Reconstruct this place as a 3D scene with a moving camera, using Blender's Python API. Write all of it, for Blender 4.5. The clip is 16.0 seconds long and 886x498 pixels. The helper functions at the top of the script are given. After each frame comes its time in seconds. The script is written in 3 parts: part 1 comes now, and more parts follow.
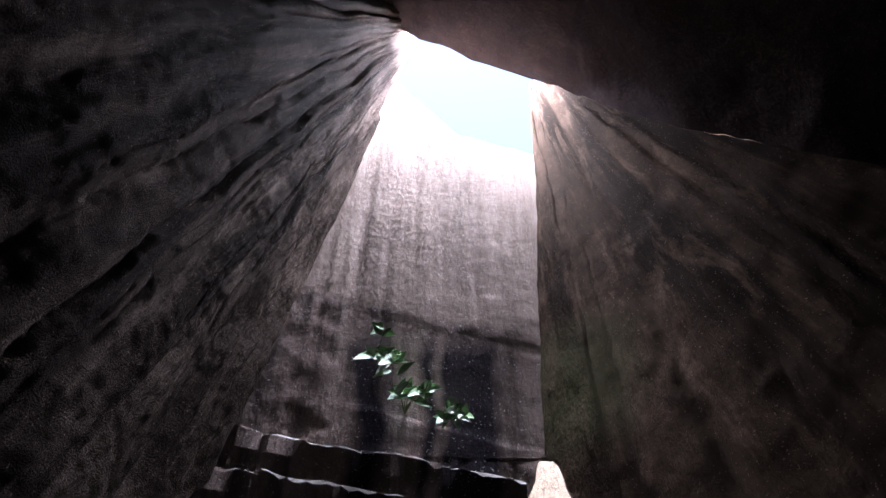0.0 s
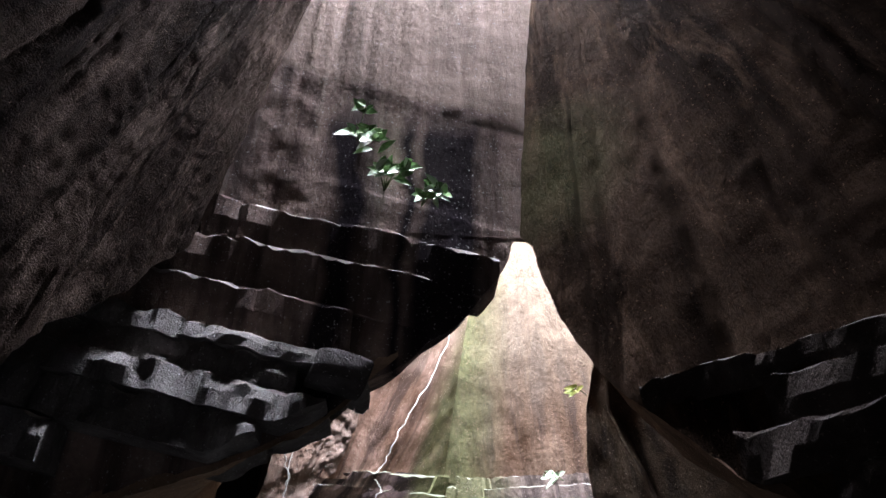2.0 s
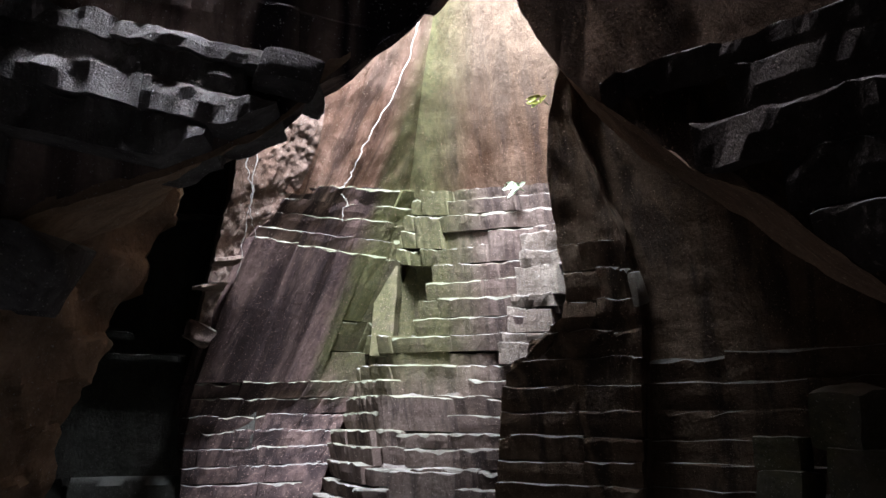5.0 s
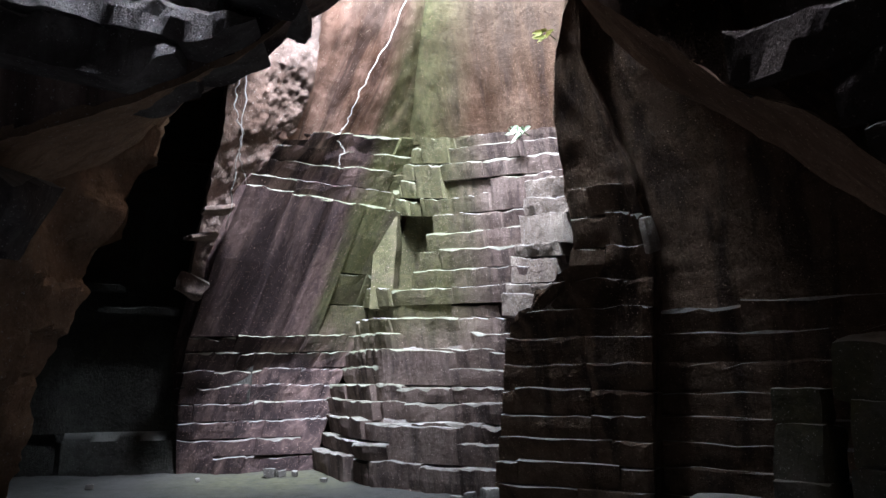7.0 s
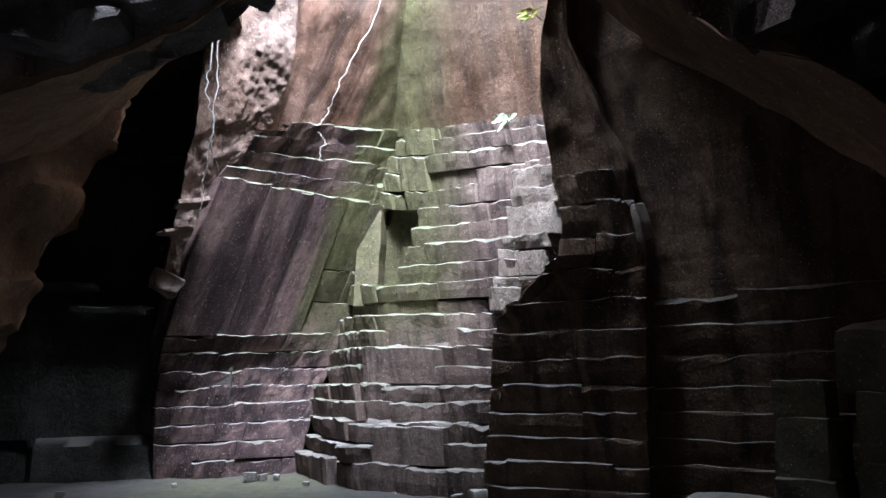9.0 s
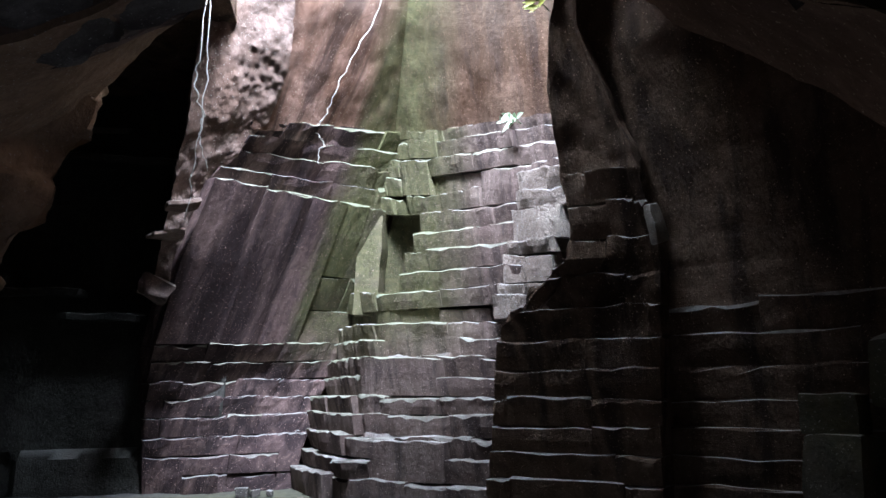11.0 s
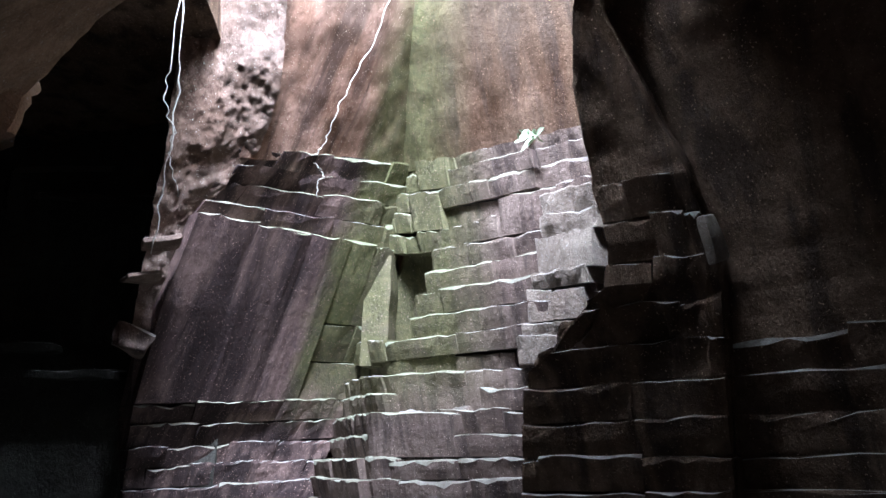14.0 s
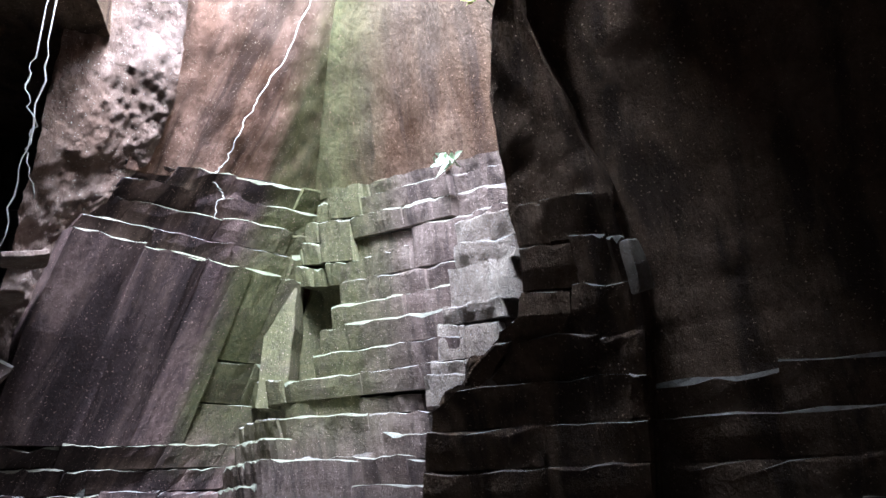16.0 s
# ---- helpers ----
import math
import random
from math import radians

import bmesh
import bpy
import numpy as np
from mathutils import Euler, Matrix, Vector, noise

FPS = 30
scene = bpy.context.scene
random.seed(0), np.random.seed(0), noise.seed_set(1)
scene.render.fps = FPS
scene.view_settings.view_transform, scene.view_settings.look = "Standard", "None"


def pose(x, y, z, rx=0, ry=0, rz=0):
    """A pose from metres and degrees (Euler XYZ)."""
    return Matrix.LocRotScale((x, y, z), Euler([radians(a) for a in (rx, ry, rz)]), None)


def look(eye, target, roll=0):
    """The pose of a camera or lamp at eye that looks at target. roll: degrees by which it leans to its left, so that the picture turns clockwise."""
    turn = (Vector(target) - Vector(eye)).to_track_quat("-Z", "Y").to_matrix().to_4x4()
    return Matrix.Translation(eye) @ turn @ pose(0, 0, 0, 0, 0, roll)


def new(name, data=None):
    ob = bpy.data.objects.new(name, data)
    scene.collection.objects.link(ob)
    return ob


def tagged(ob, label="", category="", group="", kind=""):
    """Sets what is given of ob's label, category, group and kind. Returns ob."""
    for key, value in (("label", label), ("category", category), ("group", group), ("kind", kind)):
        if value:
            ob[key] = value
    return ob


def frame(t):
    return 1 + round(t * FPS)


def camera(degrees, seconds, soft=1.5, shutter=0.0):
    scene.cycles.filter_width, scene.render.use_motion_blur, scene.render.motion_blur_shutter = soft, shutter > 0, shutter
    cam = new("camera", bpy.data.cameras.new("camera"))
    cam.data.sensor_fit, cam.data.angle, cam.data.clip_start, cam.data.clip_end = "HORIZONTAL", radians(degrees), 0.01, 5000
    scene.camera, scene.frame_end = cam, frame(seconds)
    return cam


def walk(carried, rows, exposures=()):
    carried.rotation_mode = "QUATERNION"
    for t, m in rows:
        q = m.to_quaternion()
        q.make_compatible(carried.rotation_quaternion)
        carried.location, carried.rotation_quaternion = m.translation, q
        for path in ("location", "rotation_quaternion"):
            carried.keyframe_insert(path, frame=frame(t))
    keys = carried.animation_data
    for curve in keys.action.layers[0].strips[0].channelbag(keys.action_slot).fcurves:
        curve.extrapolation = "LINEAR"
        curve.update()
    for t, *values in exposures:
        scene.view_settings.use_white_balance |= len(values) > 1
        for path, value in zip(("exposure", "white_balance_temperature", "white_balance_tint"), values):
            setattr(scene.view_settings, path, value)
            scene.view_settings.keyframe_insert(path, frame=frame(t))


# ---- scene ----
cam = camera(60.5, 16.0)
METRES, EYE, TILT, LEAN, TURN = 3.6, 1.5, 48.0, 0.0, 0.0
ROWS = [
    (0.0, 0.0, 0.0, 0.0, 0.0, 0.0, -0.0),
    (0.5, 0.0015, 0.0058, -0.0113, 0.37, -3.99, 0.04),
    (1.0, 0.0076, 0.0082, -0.0201, 0.23, -6.76, -0.31),
    (1.5, 0.0137, 0.0108, -0.0251, -0.06, -11.02, -1.41),
    (2.0, 0.0128, 0.0107, -0.0418, -0.6, -15.0, -2.71),
    (2.5, 0.0172, 0.013, -0.0506, -1.67, -21.49, -3.14),
    (3.0, 0.025, 0.0152, -0.0581, -2.41, -26.21, -2.99),
    (3.5, 0.0349, 0.0158, -0.0678, -3.36, -30.0, -3.29),
    (4.0, 0.0451, 0.0171, -0.0741, -3.05, -32.52, -2.64),
    (6.5, 0.0189, 0.0725, -0.1555, -3.1, -37.68, -3.71),
    (7.0, 0.0481, 0.0955, -0.1854, -3.04, -38.47, -2.79),
    (7.5, 0.0748, 0.1098, -0.2069, -3.72, -39.0, -2.01),
    (8.0, 0.0848, 0.1129, -0.2146, -3.39, -40.18, -1.77),
    (8.5, 0.0829, 0.1216, -0.2288, -3.67, -39.08, -2.03),
    (9.0, 0.0754, 0.152, -0.2633, -3.94, -38.37, -2.76),
    (11.5, 0.1038, 0.2529, -0.3883, -3.25, -37.29, -2.58),
    (12.0, 0.096, 0.2945, -0.4279, -3.25, -36.67, -1.89),
    (12.5, 0.0949, 0.3276, -0.4612, -4.41, -32.87, -0.8),
    (13.0, 0.1214, 0.3656, -0.5043, -4.73, -33.52, -1.27),
    (13.5, 0.1381, 0.3909, -0.5375, -3.96, -33.11, -1.2),
    (14.0, 0.1367, 0.4279, -0.5791, -3.04, -33.11, -0.54),
    (14.5, 0.1323, 0.4606, -0.609, -4.62, -31.04, -1.79),
    (15.0, 0.1577, 0.483, -0.6422, -6.41, -28.51, -2.95),
    (15.5, 0.1933, 0.5109, -0.6759, -6.82, -26.78, -3.99),
    (16.0, 0.2001, 0.5369, -0.7156, -6.66, -29.03, -5.05),
]
walk(cam, [(t, pose(0, 0, EYE, TILT, LEAN, TURN) @ pose(METRES * x, METRES * y, METRES * z, 90 + pitch, roll, yaw)) for t, x, y, z, yaw, pitch, roll in ROWS],
     exposures=[(0.0, 2.3, 5750, 14), (1.5, 2.65, 6050, 14), (2.5, 2.6, 6250, 11), (4.0, 2.5, 6350, 11), (7.0, 2.5, 5950, 12), (9.0, 2.5, 5850, 12), (12.0, 2.4, 5600, 11), (13.0, 2.5, 5700, 11), (15.0, 2.7, 5700, 11), (16.0, 2.65, 5650, 11)])

# ---- world and light ----
world = bpy.data.worlds.new("world")
scene.world = world
world.use_nodes = True
sky = world.node_tree.nodes.new("ShaderNodeTexSky")
sky.sky_type, sky.sun_disc = "NISHITA", False
sky.sun_elevation, sky.sun_rotation = radians(62), radians(20)
world.node_tree.links.new(sky.outputs[0], world.node_tree.nodes["Background"].inputs[0])
world.node_tree.nodes["Background"].inputs[1].default_value = 0.12


def skylight(name, place, target, width, depth, watts, colour):
    """Daylight standing in an opening of the roof."""
    data = bpy.data.lights.new(name, "AREA")
    data.shape, data.size, data.size_y, data.energy, data.color = "RECTANGLE", width, depth, watts, colour
    ob = new(name, data)
    ob.matrix_world = look(place, target)
    return ob


skylight("daylight_front", (0.42, 4.3, 10.35), (0.2, 4.9, 5), 1.6, 1.5, 1200, (0.93, 0.93, 1.0))
skylight("daylight_back", (0.2, 6.1, 8.7), (0.2, 10.2, 7.2), 2.4, 1.4, 380, (0.85, 0.94, 1.0))
skylight("daylight_high", (0.7, 7.2, 10.2), (0.0, 9.6, 4.0), 2.2, 1.4, 60, (0.85, 0.94, 1.0))
sun = new("sun", bpy.data.lights.new("sun", "SUN"))
sun.data.energy, sun.data.angle, sun.data.color = 0.25, radians(12), (1.0, 0.93, 0.85)
SUN_HIGH, SUN_TURN = radians(84), radians(186)
sun.matrix_world = look((math.sin(SUN_TURN) * math.cos(SUN_HIGH) * 20, math.cos(SUN_TURN) * math.cos(SUN_HIGH) * 20, math.sin(SUN_HIGH) * 20), (0, 0, 0))
sky.sun_elevation, sky.sun_rotation = SUN_HIGH, SUN_TURN


# ---- materials ----
def nodes_of(name):
    mat = bpy.data.materials.new(name)
    mat.use_nodes = True
    tree = mat.node_tree
    return mat, tree, tree.nodes["Principled BSDF"]


def lerp(a, b, f):
    return a + (b - a) * f


class Tree:
    """Short calls for the nodes used below."""

    def __init__(self, tree):
        self.t = tree
        self.pos = tree.nodes.new("ShaderNodeNewGeometry")

    def link(self, a, b):
        self.t.links.new(a, b)

    def scaled(self, sx, sy, sz, turn=0.0):
        m = self.t.nodes.new("ShaderNodeMapping")
        m.inputs["Scale"].default_value = (sx, sy, sz)
        m.inputs["Rotation"].default_value = (0, 0, radians(turn))
        self.link(self.pos.outputs["Position"], m.inputs[0])
        return m.outputs[0]

    def leaning(self, across, down, slant):
        """Places drawn out along the line that water runs down, leaning by slant in x and y for each metre of height."""
        c = self.t.nodes.new("ShaderNodeCombineXYZ")
        z = self.axis(2)
        for n in (0, 1):
            self.link(self.math("MULTIPLY", self.math("ADD", self.axis(n), self.math("MULTIPLY", z, slant[n])), across), c.inputs[n])
        self.link(self.math("MULTIPLY", z, down), c.inputs[2])
        return c.outputs[0]

    def fanned(self, n, start, top, across, down):
        """Places drawn out along lines that spread downwards from the skylight's edge."""
        c = self.t.nodes.new("ShaderNodeCombineXYZ")
        z = self.axis(2)
        turn = self.math("DIVIDE", self.math("SUBTRACT", self.axis(n), start), self.math("SUBTRACT", top, z))
        self.link(self.math("MULTIPLY", turn, across), c.inputs[0])
        self.link(self.math("MULTIPLY", z, down), c.inputs[1])
        return c.outputs[0]

    def noise(self, scale, detail=6, rough=0.6, vector=None, warp=0.0):
        n = self.t.nodes.new("ShaderNodeTexNoise")
        n.inputs["Scale"].default_value, n.inputs["Detail"].default_value = scale, detail
        n.inputs["Roughness"].default_value, n.inputs["Distortion"].default_value = rough, warp
        self.link(vector or self.pos.outputs["Position"], n.inputs["Vector"])
        return n.outputs[0]

    def band(self, value, lo, hi, a=0.0, b=1.0):
        m = self.t.nodes.new("ShaderNodeMapRange")
        for k, v in zip((1, 2, 3, 4), (lo, hi, a, b)):
            m.inputs[k].default_value = v
        self.link(value, m.inputs[0])
        return m.outputs[0]

    def math(self, op, a, b):
        m = self.t.nodes.new("ShaderNodeMath")
        m.operation = op
        for k, v in enumerate((a, b)):
            if isinstance(v, (int, float)):
                m.inputs[k].default_value = v
            else:
                self.link(v, m.inputs[k])
        return m.outputs[0]

    def mix(self, fac, a, b):
        m = self.t.nodes.new("ShaderNodeMix")
        m.data_type = "RGBA"
        for socket, v in ((m.inputs[0], fac), (m.inputs[6], a), (m.inputs[7], b)):
            if isinstance(v, (int, float)):
                socket.default_value = v
            elif isinstance(v, tuple):
                socket.default_value = (*v, 1)
            else:
                self.link(v, socket)
        return m.outputs[2]

    def axis(self, k):
        s = self.t.nodes.new("ShaderNodeSeparateXYZ")
        self.link(self.pos.outputs["Position"], s.inputs[0])
        return s.outputs[k]

    def up(self):
        s = self.t.nodes.new("ShaderNodeSeparateXYZ")
        self.link(self.pos.outputs["Normal"], s.inputs[0])
        return s.outputs[2]

    def near(self, centre, inner, outer):
        """One round a place, falling to nothing."""
        d = self.t.nodes.new("ShaderNodeVectorMath")
        d.operation = "DISTANCE"
        self.link(self.pos.outputs["Position"], d.inputs[0])
        d.inputs[1].default_value = centre
        return self.band(d.outputs["Value"], inner, outer, 1.0, 0.0)


def rock(name, pale, dark, stain=0.6, moss=0.0, moss_at=(0.3, 12.0, 3.2), moss_reach=(0.6, 2.4), moss_belt=None, dust=0.7, relief=0.5, upper_tone=None, streak=2.2, bars=(), slant=(0.0, 0.0), gloss=0.12, wet=(0.47, 0.62), fan=None, grain=0.35):
    """Soft quarried limestone: two tones, run-down stains, algae, pale dust on what faces up; painted glints if fanned.
    """
    mat, tree, bsdf = nodes_of(name)
    k = Tree(tree)
    big = k.noise(1.1, 5, 0.6)
    colour = k.mix(k.band(big, 0.35, 0.65), pale, dark)
    fine = k.noise(26, 6, 0.7)
    colour = k.mix(k.band(fine, 0.3, 0.75, 0.0, 0.45), colour, tuple(c * 0.45 for c in dark))
    runs = k.noise(streak, 5, 0.55, k.fanned(*fan, 7.0, 0.12) if fan else k.leaning(1.6, 0.16, slant), 0.4)
    colour = k.mix(k.band(runs, *wet, 0.0, stain), colour, tuple(c * 0.3 for c in dark) if fan else (0.021, 0.0175, 0.019))
    # With fan, these pale streaks paint the glints of light along ridges.
    thin = k.noise(5, 6, 0.7, k.fanned(*fan, 7.0, 0.2) if fan else k.leaning(1.0, 0.16, slant), 0.6)
    colour = k.mix(k.band(thin, 0.52, 0.72, 0.0, 0.6 if fan else 0.22 * stain + 0.1), colour, tuple(min(0.5, c * (2.3 if fan else 1.7)) for c in pale))
    blotch = k.noise(5.5, 8, 0.75, None, 0.6)
    colour = k.mix(k.band(blotch, 0.46, 0.62, 0.0, 0.5), colour, tuple(c * 0.5 for c in dark))
    if upper_tone:
        height, soft, tone, amount = upper_tone
        edge = k.math("ADD", k.math("ADD", k.axis(2), k.math("MULTIPLY", k.axis(0), 0.25)), k.math("MULTIPLY", k.noise(2.4, 5, 0.7), 0.12))
        streaked = k.mix(k.band(k.noise(4.0, 6, 0.7, k.leaning(1.6, 0.2, slant), 0.5), 0.42, 0.66, 0.0, 0.75), tone, tuple(c * 0.5 for c in tone))
        colour = k.mix(k.band(edge, height, height + soft, 0.0, amount), colour, streaked)
    if moss:
        if moss_belt:
            west, east, lean_x, low = moss_belt
            across = k.math("ADD", k.math("SUBTRACT", k.axis(0), k.math("MULTIPLY", k.axis(2), lean_x)), k.math("MULTIPLY", k.noise(2.0, 5, 0.7), 0.3))
            belt = k.math("MULTIPLY", k.band(across, west, west + 0.22), k.band(k.axis(0), east - 0.25, east + 0.3, 1.0, 0.0))
            patch = k.math("MULTIPLY", k.math("MULTIPLY", belt, k.band(k.axis(2), low, low + 0.8)), k.band(k.noise(2.3, 5, 0.65), 0.2, 0.5, 0.45, 1.0))
        else:
            patch = k.math("MULTIPLY", k.near(moss_at, *moss_reach), k.band(k.noise(2.3, 5, 0.65), 0.2, 0.5))
        green = k.mix(k.band(k.noise(9, 6, 0.7), 0.35, 0.65), (0.125, 0.123, 0.060), (0.062, 0.066, 0.034))
        colour = k.mix(k.math("MULTIPLY", patch, moss), colour, green)
    piece = tree.nodes.new("ShaderNodeObjectInfo")
    colour = k.mix(k.band(piece.outputs["Random"], 0.0, 1.0, 0.0, 0.25), colour, tuple(c * 0.62 for c in dark))
    if bars:
        for spot, half in bars:
            wide = k.math("SUBTRACT", k.axis(0), k.math("MULTIPLY", k.noise(1.6, 3, 0.5), 0.3))
            stripe = k.math("MULTIPLY", k.band(wide, spot - half - 0.04, spot - half + 0.04), k.band(wide, spot + half - 0.04, spot + half + 0.04, 1.0, 0.0))
            colour = k.mix(k.math("MULTIPLY", stripe, k.band(k.axis(2), 5.35, 5.75, 0.95, 0.1)), colour, (0.018, 0.015, 0.020))
    facing = k.math("MULTIPLY", k.band(k.up(), 0.45, 0.85), k.band(k.noise(5.0, 4, 0.6), 0.25, 0.5, 0.55, 1.0))
    colour = k.mix(k.math("MULTIPLY", facing, dust), colour, (0.46, 0.45, 0.43))
    specks = k.noise(60, 2, 0.5)
    colour = k.mix(k.band(specks, 0.66, 0.72, 0.0, 0.6), colour, tuple(min(0.6, c * 2.4) for c in pale))
    k.link(colour, bsdf.inputs["Base Color"])
    bsdf.inputs["Roughness"].default_value = 0.9
    bsdf.inputs["Specular IOR Level"].default_value = gloss
    bsdf.inputs["IOR"].default_value = 1.1
    bump = tree.nodes.new("ShaderNodeBump")
    bump.inputs["Strength"].default_value, bump.inputs["Distance"].default_value = relief, 0.03
    tooled = k.noise(34, 7, 0.72, k.scaled(1, 1, 0.5))
    height = k.math("ADD", k.math("ADD", k.math("MULTIPLY", k.noise(7, 5, 0.6), 1.2), tooled), k.math("MULTIPLY", k.noise(90, 3, 0.6), grain))
    k.link(height, bump.inputs["Height"])
    k.link(bump.outputs[0], bsdf.inputs["Normal"])
    return mat


ROCK_FRONT = rock("rock_front", (0.38, 0.285, 0.25), (0.23, 0.17, 0.15), 0.8, relief=0.5, upper_tone=(5.78, 0.12, (0.44, 0.345, 0.295), 0.92), bars=((0.05, 0.2), (-0.72, 0.10), (-0.25, 0.05)))
# Brown side rock, toned down in colour where the front lamp overlights it.
ROCK_SIDE_DIMMED = rock("rock_side_dimmed", (0.062, 0.041, 0.029), (0.027, 0.017, 0.012), 0.95, moss=0.45, moss_at=(1.05, 4.55, 4.9), moss_reach=(0.1, 0.8), streak=2.2, relief=0.7, wet=(0.46, 0.55), gloss=0.05, fan=(0, 0.95, 11.0))
# Roof tone is far below the other rock: its shade is in the colour.
ROCK_ROOF_DIMMED = rock("rock_roof_dimmed", (0.040, 0.028, 0.026), (0.020, 0.014, 0.013), 0.7, gloss=0.02, relief=0.6)
# Left wall: lowered tone paints its shade, fanned pale streaks its glints.
ROCK_LEFT_DIMMED = rock("rock_left_dimmed", (0.085, 0.063, 0.052), (0.028, 0.020, 0.0165), 0.9, gloss=0.06, relief=1.0, fan=(1, 4.75, 11.5), grain=1.4)
ROCK_LEDGE = rock("rock_ledge", (0.24, 0.23, 0.225), (0.11, 0.10, 0.10), 0.5, relief=1.0)
ROCK_PIER = rock("rock_pier", (0.52, 0.37, 0.265), (0.34, 0.235, 0.165), 0.2, relief=0.8, dust=0.2)
ROCK_BACK = rock("rock_back", (0.235, 0.184, 0.160), (0.115, 0.083, 0.075), 0.7, moss=0.95, moss_belt=(-1.9, 1.2, 0.36, 1.5), streak=3.0, relief=0.75, grain=0.15)
ROCK_PURPLE = rock("rock_purple", (0.230, 0.160, 0.143), (0.100, 0.069, 0.070), 0.9, moss=0.95, moss_belt=(-1.62, 1.4, 0.36, 1.5), streak=1.7, slant=(-0.55, 0.5), wet=(0.40, 0.56), relief=0.75, grain=0.15)
# On both upper faces the tone higher up is lowered to offset the near lamp.
ROCK_UPPER = rock("rock_upper", (0.32, 0.205, 0.165), (0.16, 0.088, 0.06), 0.7, moss=0.9, moss_belt=(-1.70, 1.2, 0.36, 1.5), dust=0.3, upper_tone=(5.6, 1.2, (0.20, 0.15, 0.12), 0.6), streak=2.6, slant=(-0.5, 0.3), relief=0.75, grain=0.15)
ROCK_UPPER_EAST = rock("rock_upper_east", (0.165, 0.112, 0.083), (0.082, 0.046, 0.029), 0.7, moss=0.9, moss_belt=(-2.4, 1.0, 0.36, 1.5), dust=0.3, upper_tone=(5.3, 1.2, (0.135, 0.105, 0.08), 0.75), streak=2.6, slant=(0.3, 0.4), relief=0.75, grain=0.15)
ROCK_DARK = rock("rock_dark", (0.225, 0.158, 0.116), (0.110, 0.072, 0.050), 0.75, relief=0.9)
# Cave rock darkened in colour to hide lamp light leaking into the cave.
ROCK_CAVE_DIMMED = rock("rock_cave_dimmed", (0.085, 0.083, 0.076), (0.048, 0.046, 0.041), 0.2, relief=1.0)
ROCK_PINK = rock("rock_broken", (0.33, 0.255, 0.225), (0.17, 0.112, 0.088), 0.2, dust=0.15, relief=1.0)
ROCK_SLAB = rock("rock_slab", (0.40, 0.35, 0.30), (0.25, 0.20, 0.17), 0.15, relief=1.0, grain=0.8)
# Right ledges: colour darkened against grazing light on their faces.
ROCK_SHELF_DIMMED = rock("rock_shelf_dimmed", (0.070, 0.058, 0.052), (0.036, 0.028, 0.025), 0.4, dust=0.25, relief=1.0)
# Left ledges: colour raised to make up for light missing there.
ROCK_HANG_BRIGHT = rock("rock_hang_bright", (0.33, 0.315, 0.31), (0.17, 0.158, 0.152), 0.5, dust=0.4, relief=1.0, grain=0.8)
ROCK_BEVEL = rock("rock_bevel", (0.30, 0.20, 0.14), (0.17, 0.11, 0.078), 0.3, dust=0.1, relief=0.7)
GROUND = rock("quarry_floor", (0.075, 0.075, 0.072), (0.042, 0.041, 0.039), 0.1, moss=0.9, moss_at=(-1.3, 11.0, 0.0), moss_reach=(0.6, 1.8), dust=0.1)


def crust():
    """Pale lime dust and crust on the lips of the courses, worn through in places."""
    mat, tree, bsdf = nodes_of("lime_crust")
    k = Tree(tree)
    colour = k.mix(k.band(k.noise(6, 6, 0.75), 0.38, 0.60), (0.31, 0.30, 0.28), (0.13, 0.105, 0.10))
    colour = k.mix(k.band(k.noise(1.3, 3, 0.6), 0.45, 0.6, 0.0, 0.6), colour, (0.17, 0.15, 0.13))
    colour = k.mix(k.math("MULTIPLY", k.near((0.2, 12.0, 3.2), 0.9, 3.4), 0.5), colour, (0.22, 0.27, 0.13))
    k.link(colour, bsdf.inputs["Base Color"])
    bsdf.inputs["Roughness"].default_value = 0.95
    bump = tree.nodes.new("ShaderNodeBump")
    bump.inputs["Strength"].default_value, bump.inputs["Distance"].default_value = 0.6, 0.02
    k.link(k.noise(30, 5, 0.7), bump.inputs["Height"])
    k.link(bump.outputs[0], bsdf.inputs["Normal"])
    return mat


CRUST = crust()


# ---- building ----
def fbm(p, scale, octaves=4):
    return noise.fractal(Vector(p) * scale, 0.9, 2.0, octaves)


def along(points, f):
    """A place on a polyline, f from 0 to 1 by its corners."""
    f = min(max(f, 0.0), 1.0) * (len(points) - 1)
    n = min(int(f), len(points) - 2)
    return Vector(points[n]).lerp(Vector(points[n + 1]), f - n)


def mesh_object(name, verts, faces, material, smooth=False):
    me = bpy.data.meshes.new(name)
    me.from_pydata([tuple(v) for v in verts], [], faces)
    me.materials.append(material)
    if smooth:
        me.shade_smooth()
    return new(name, me)


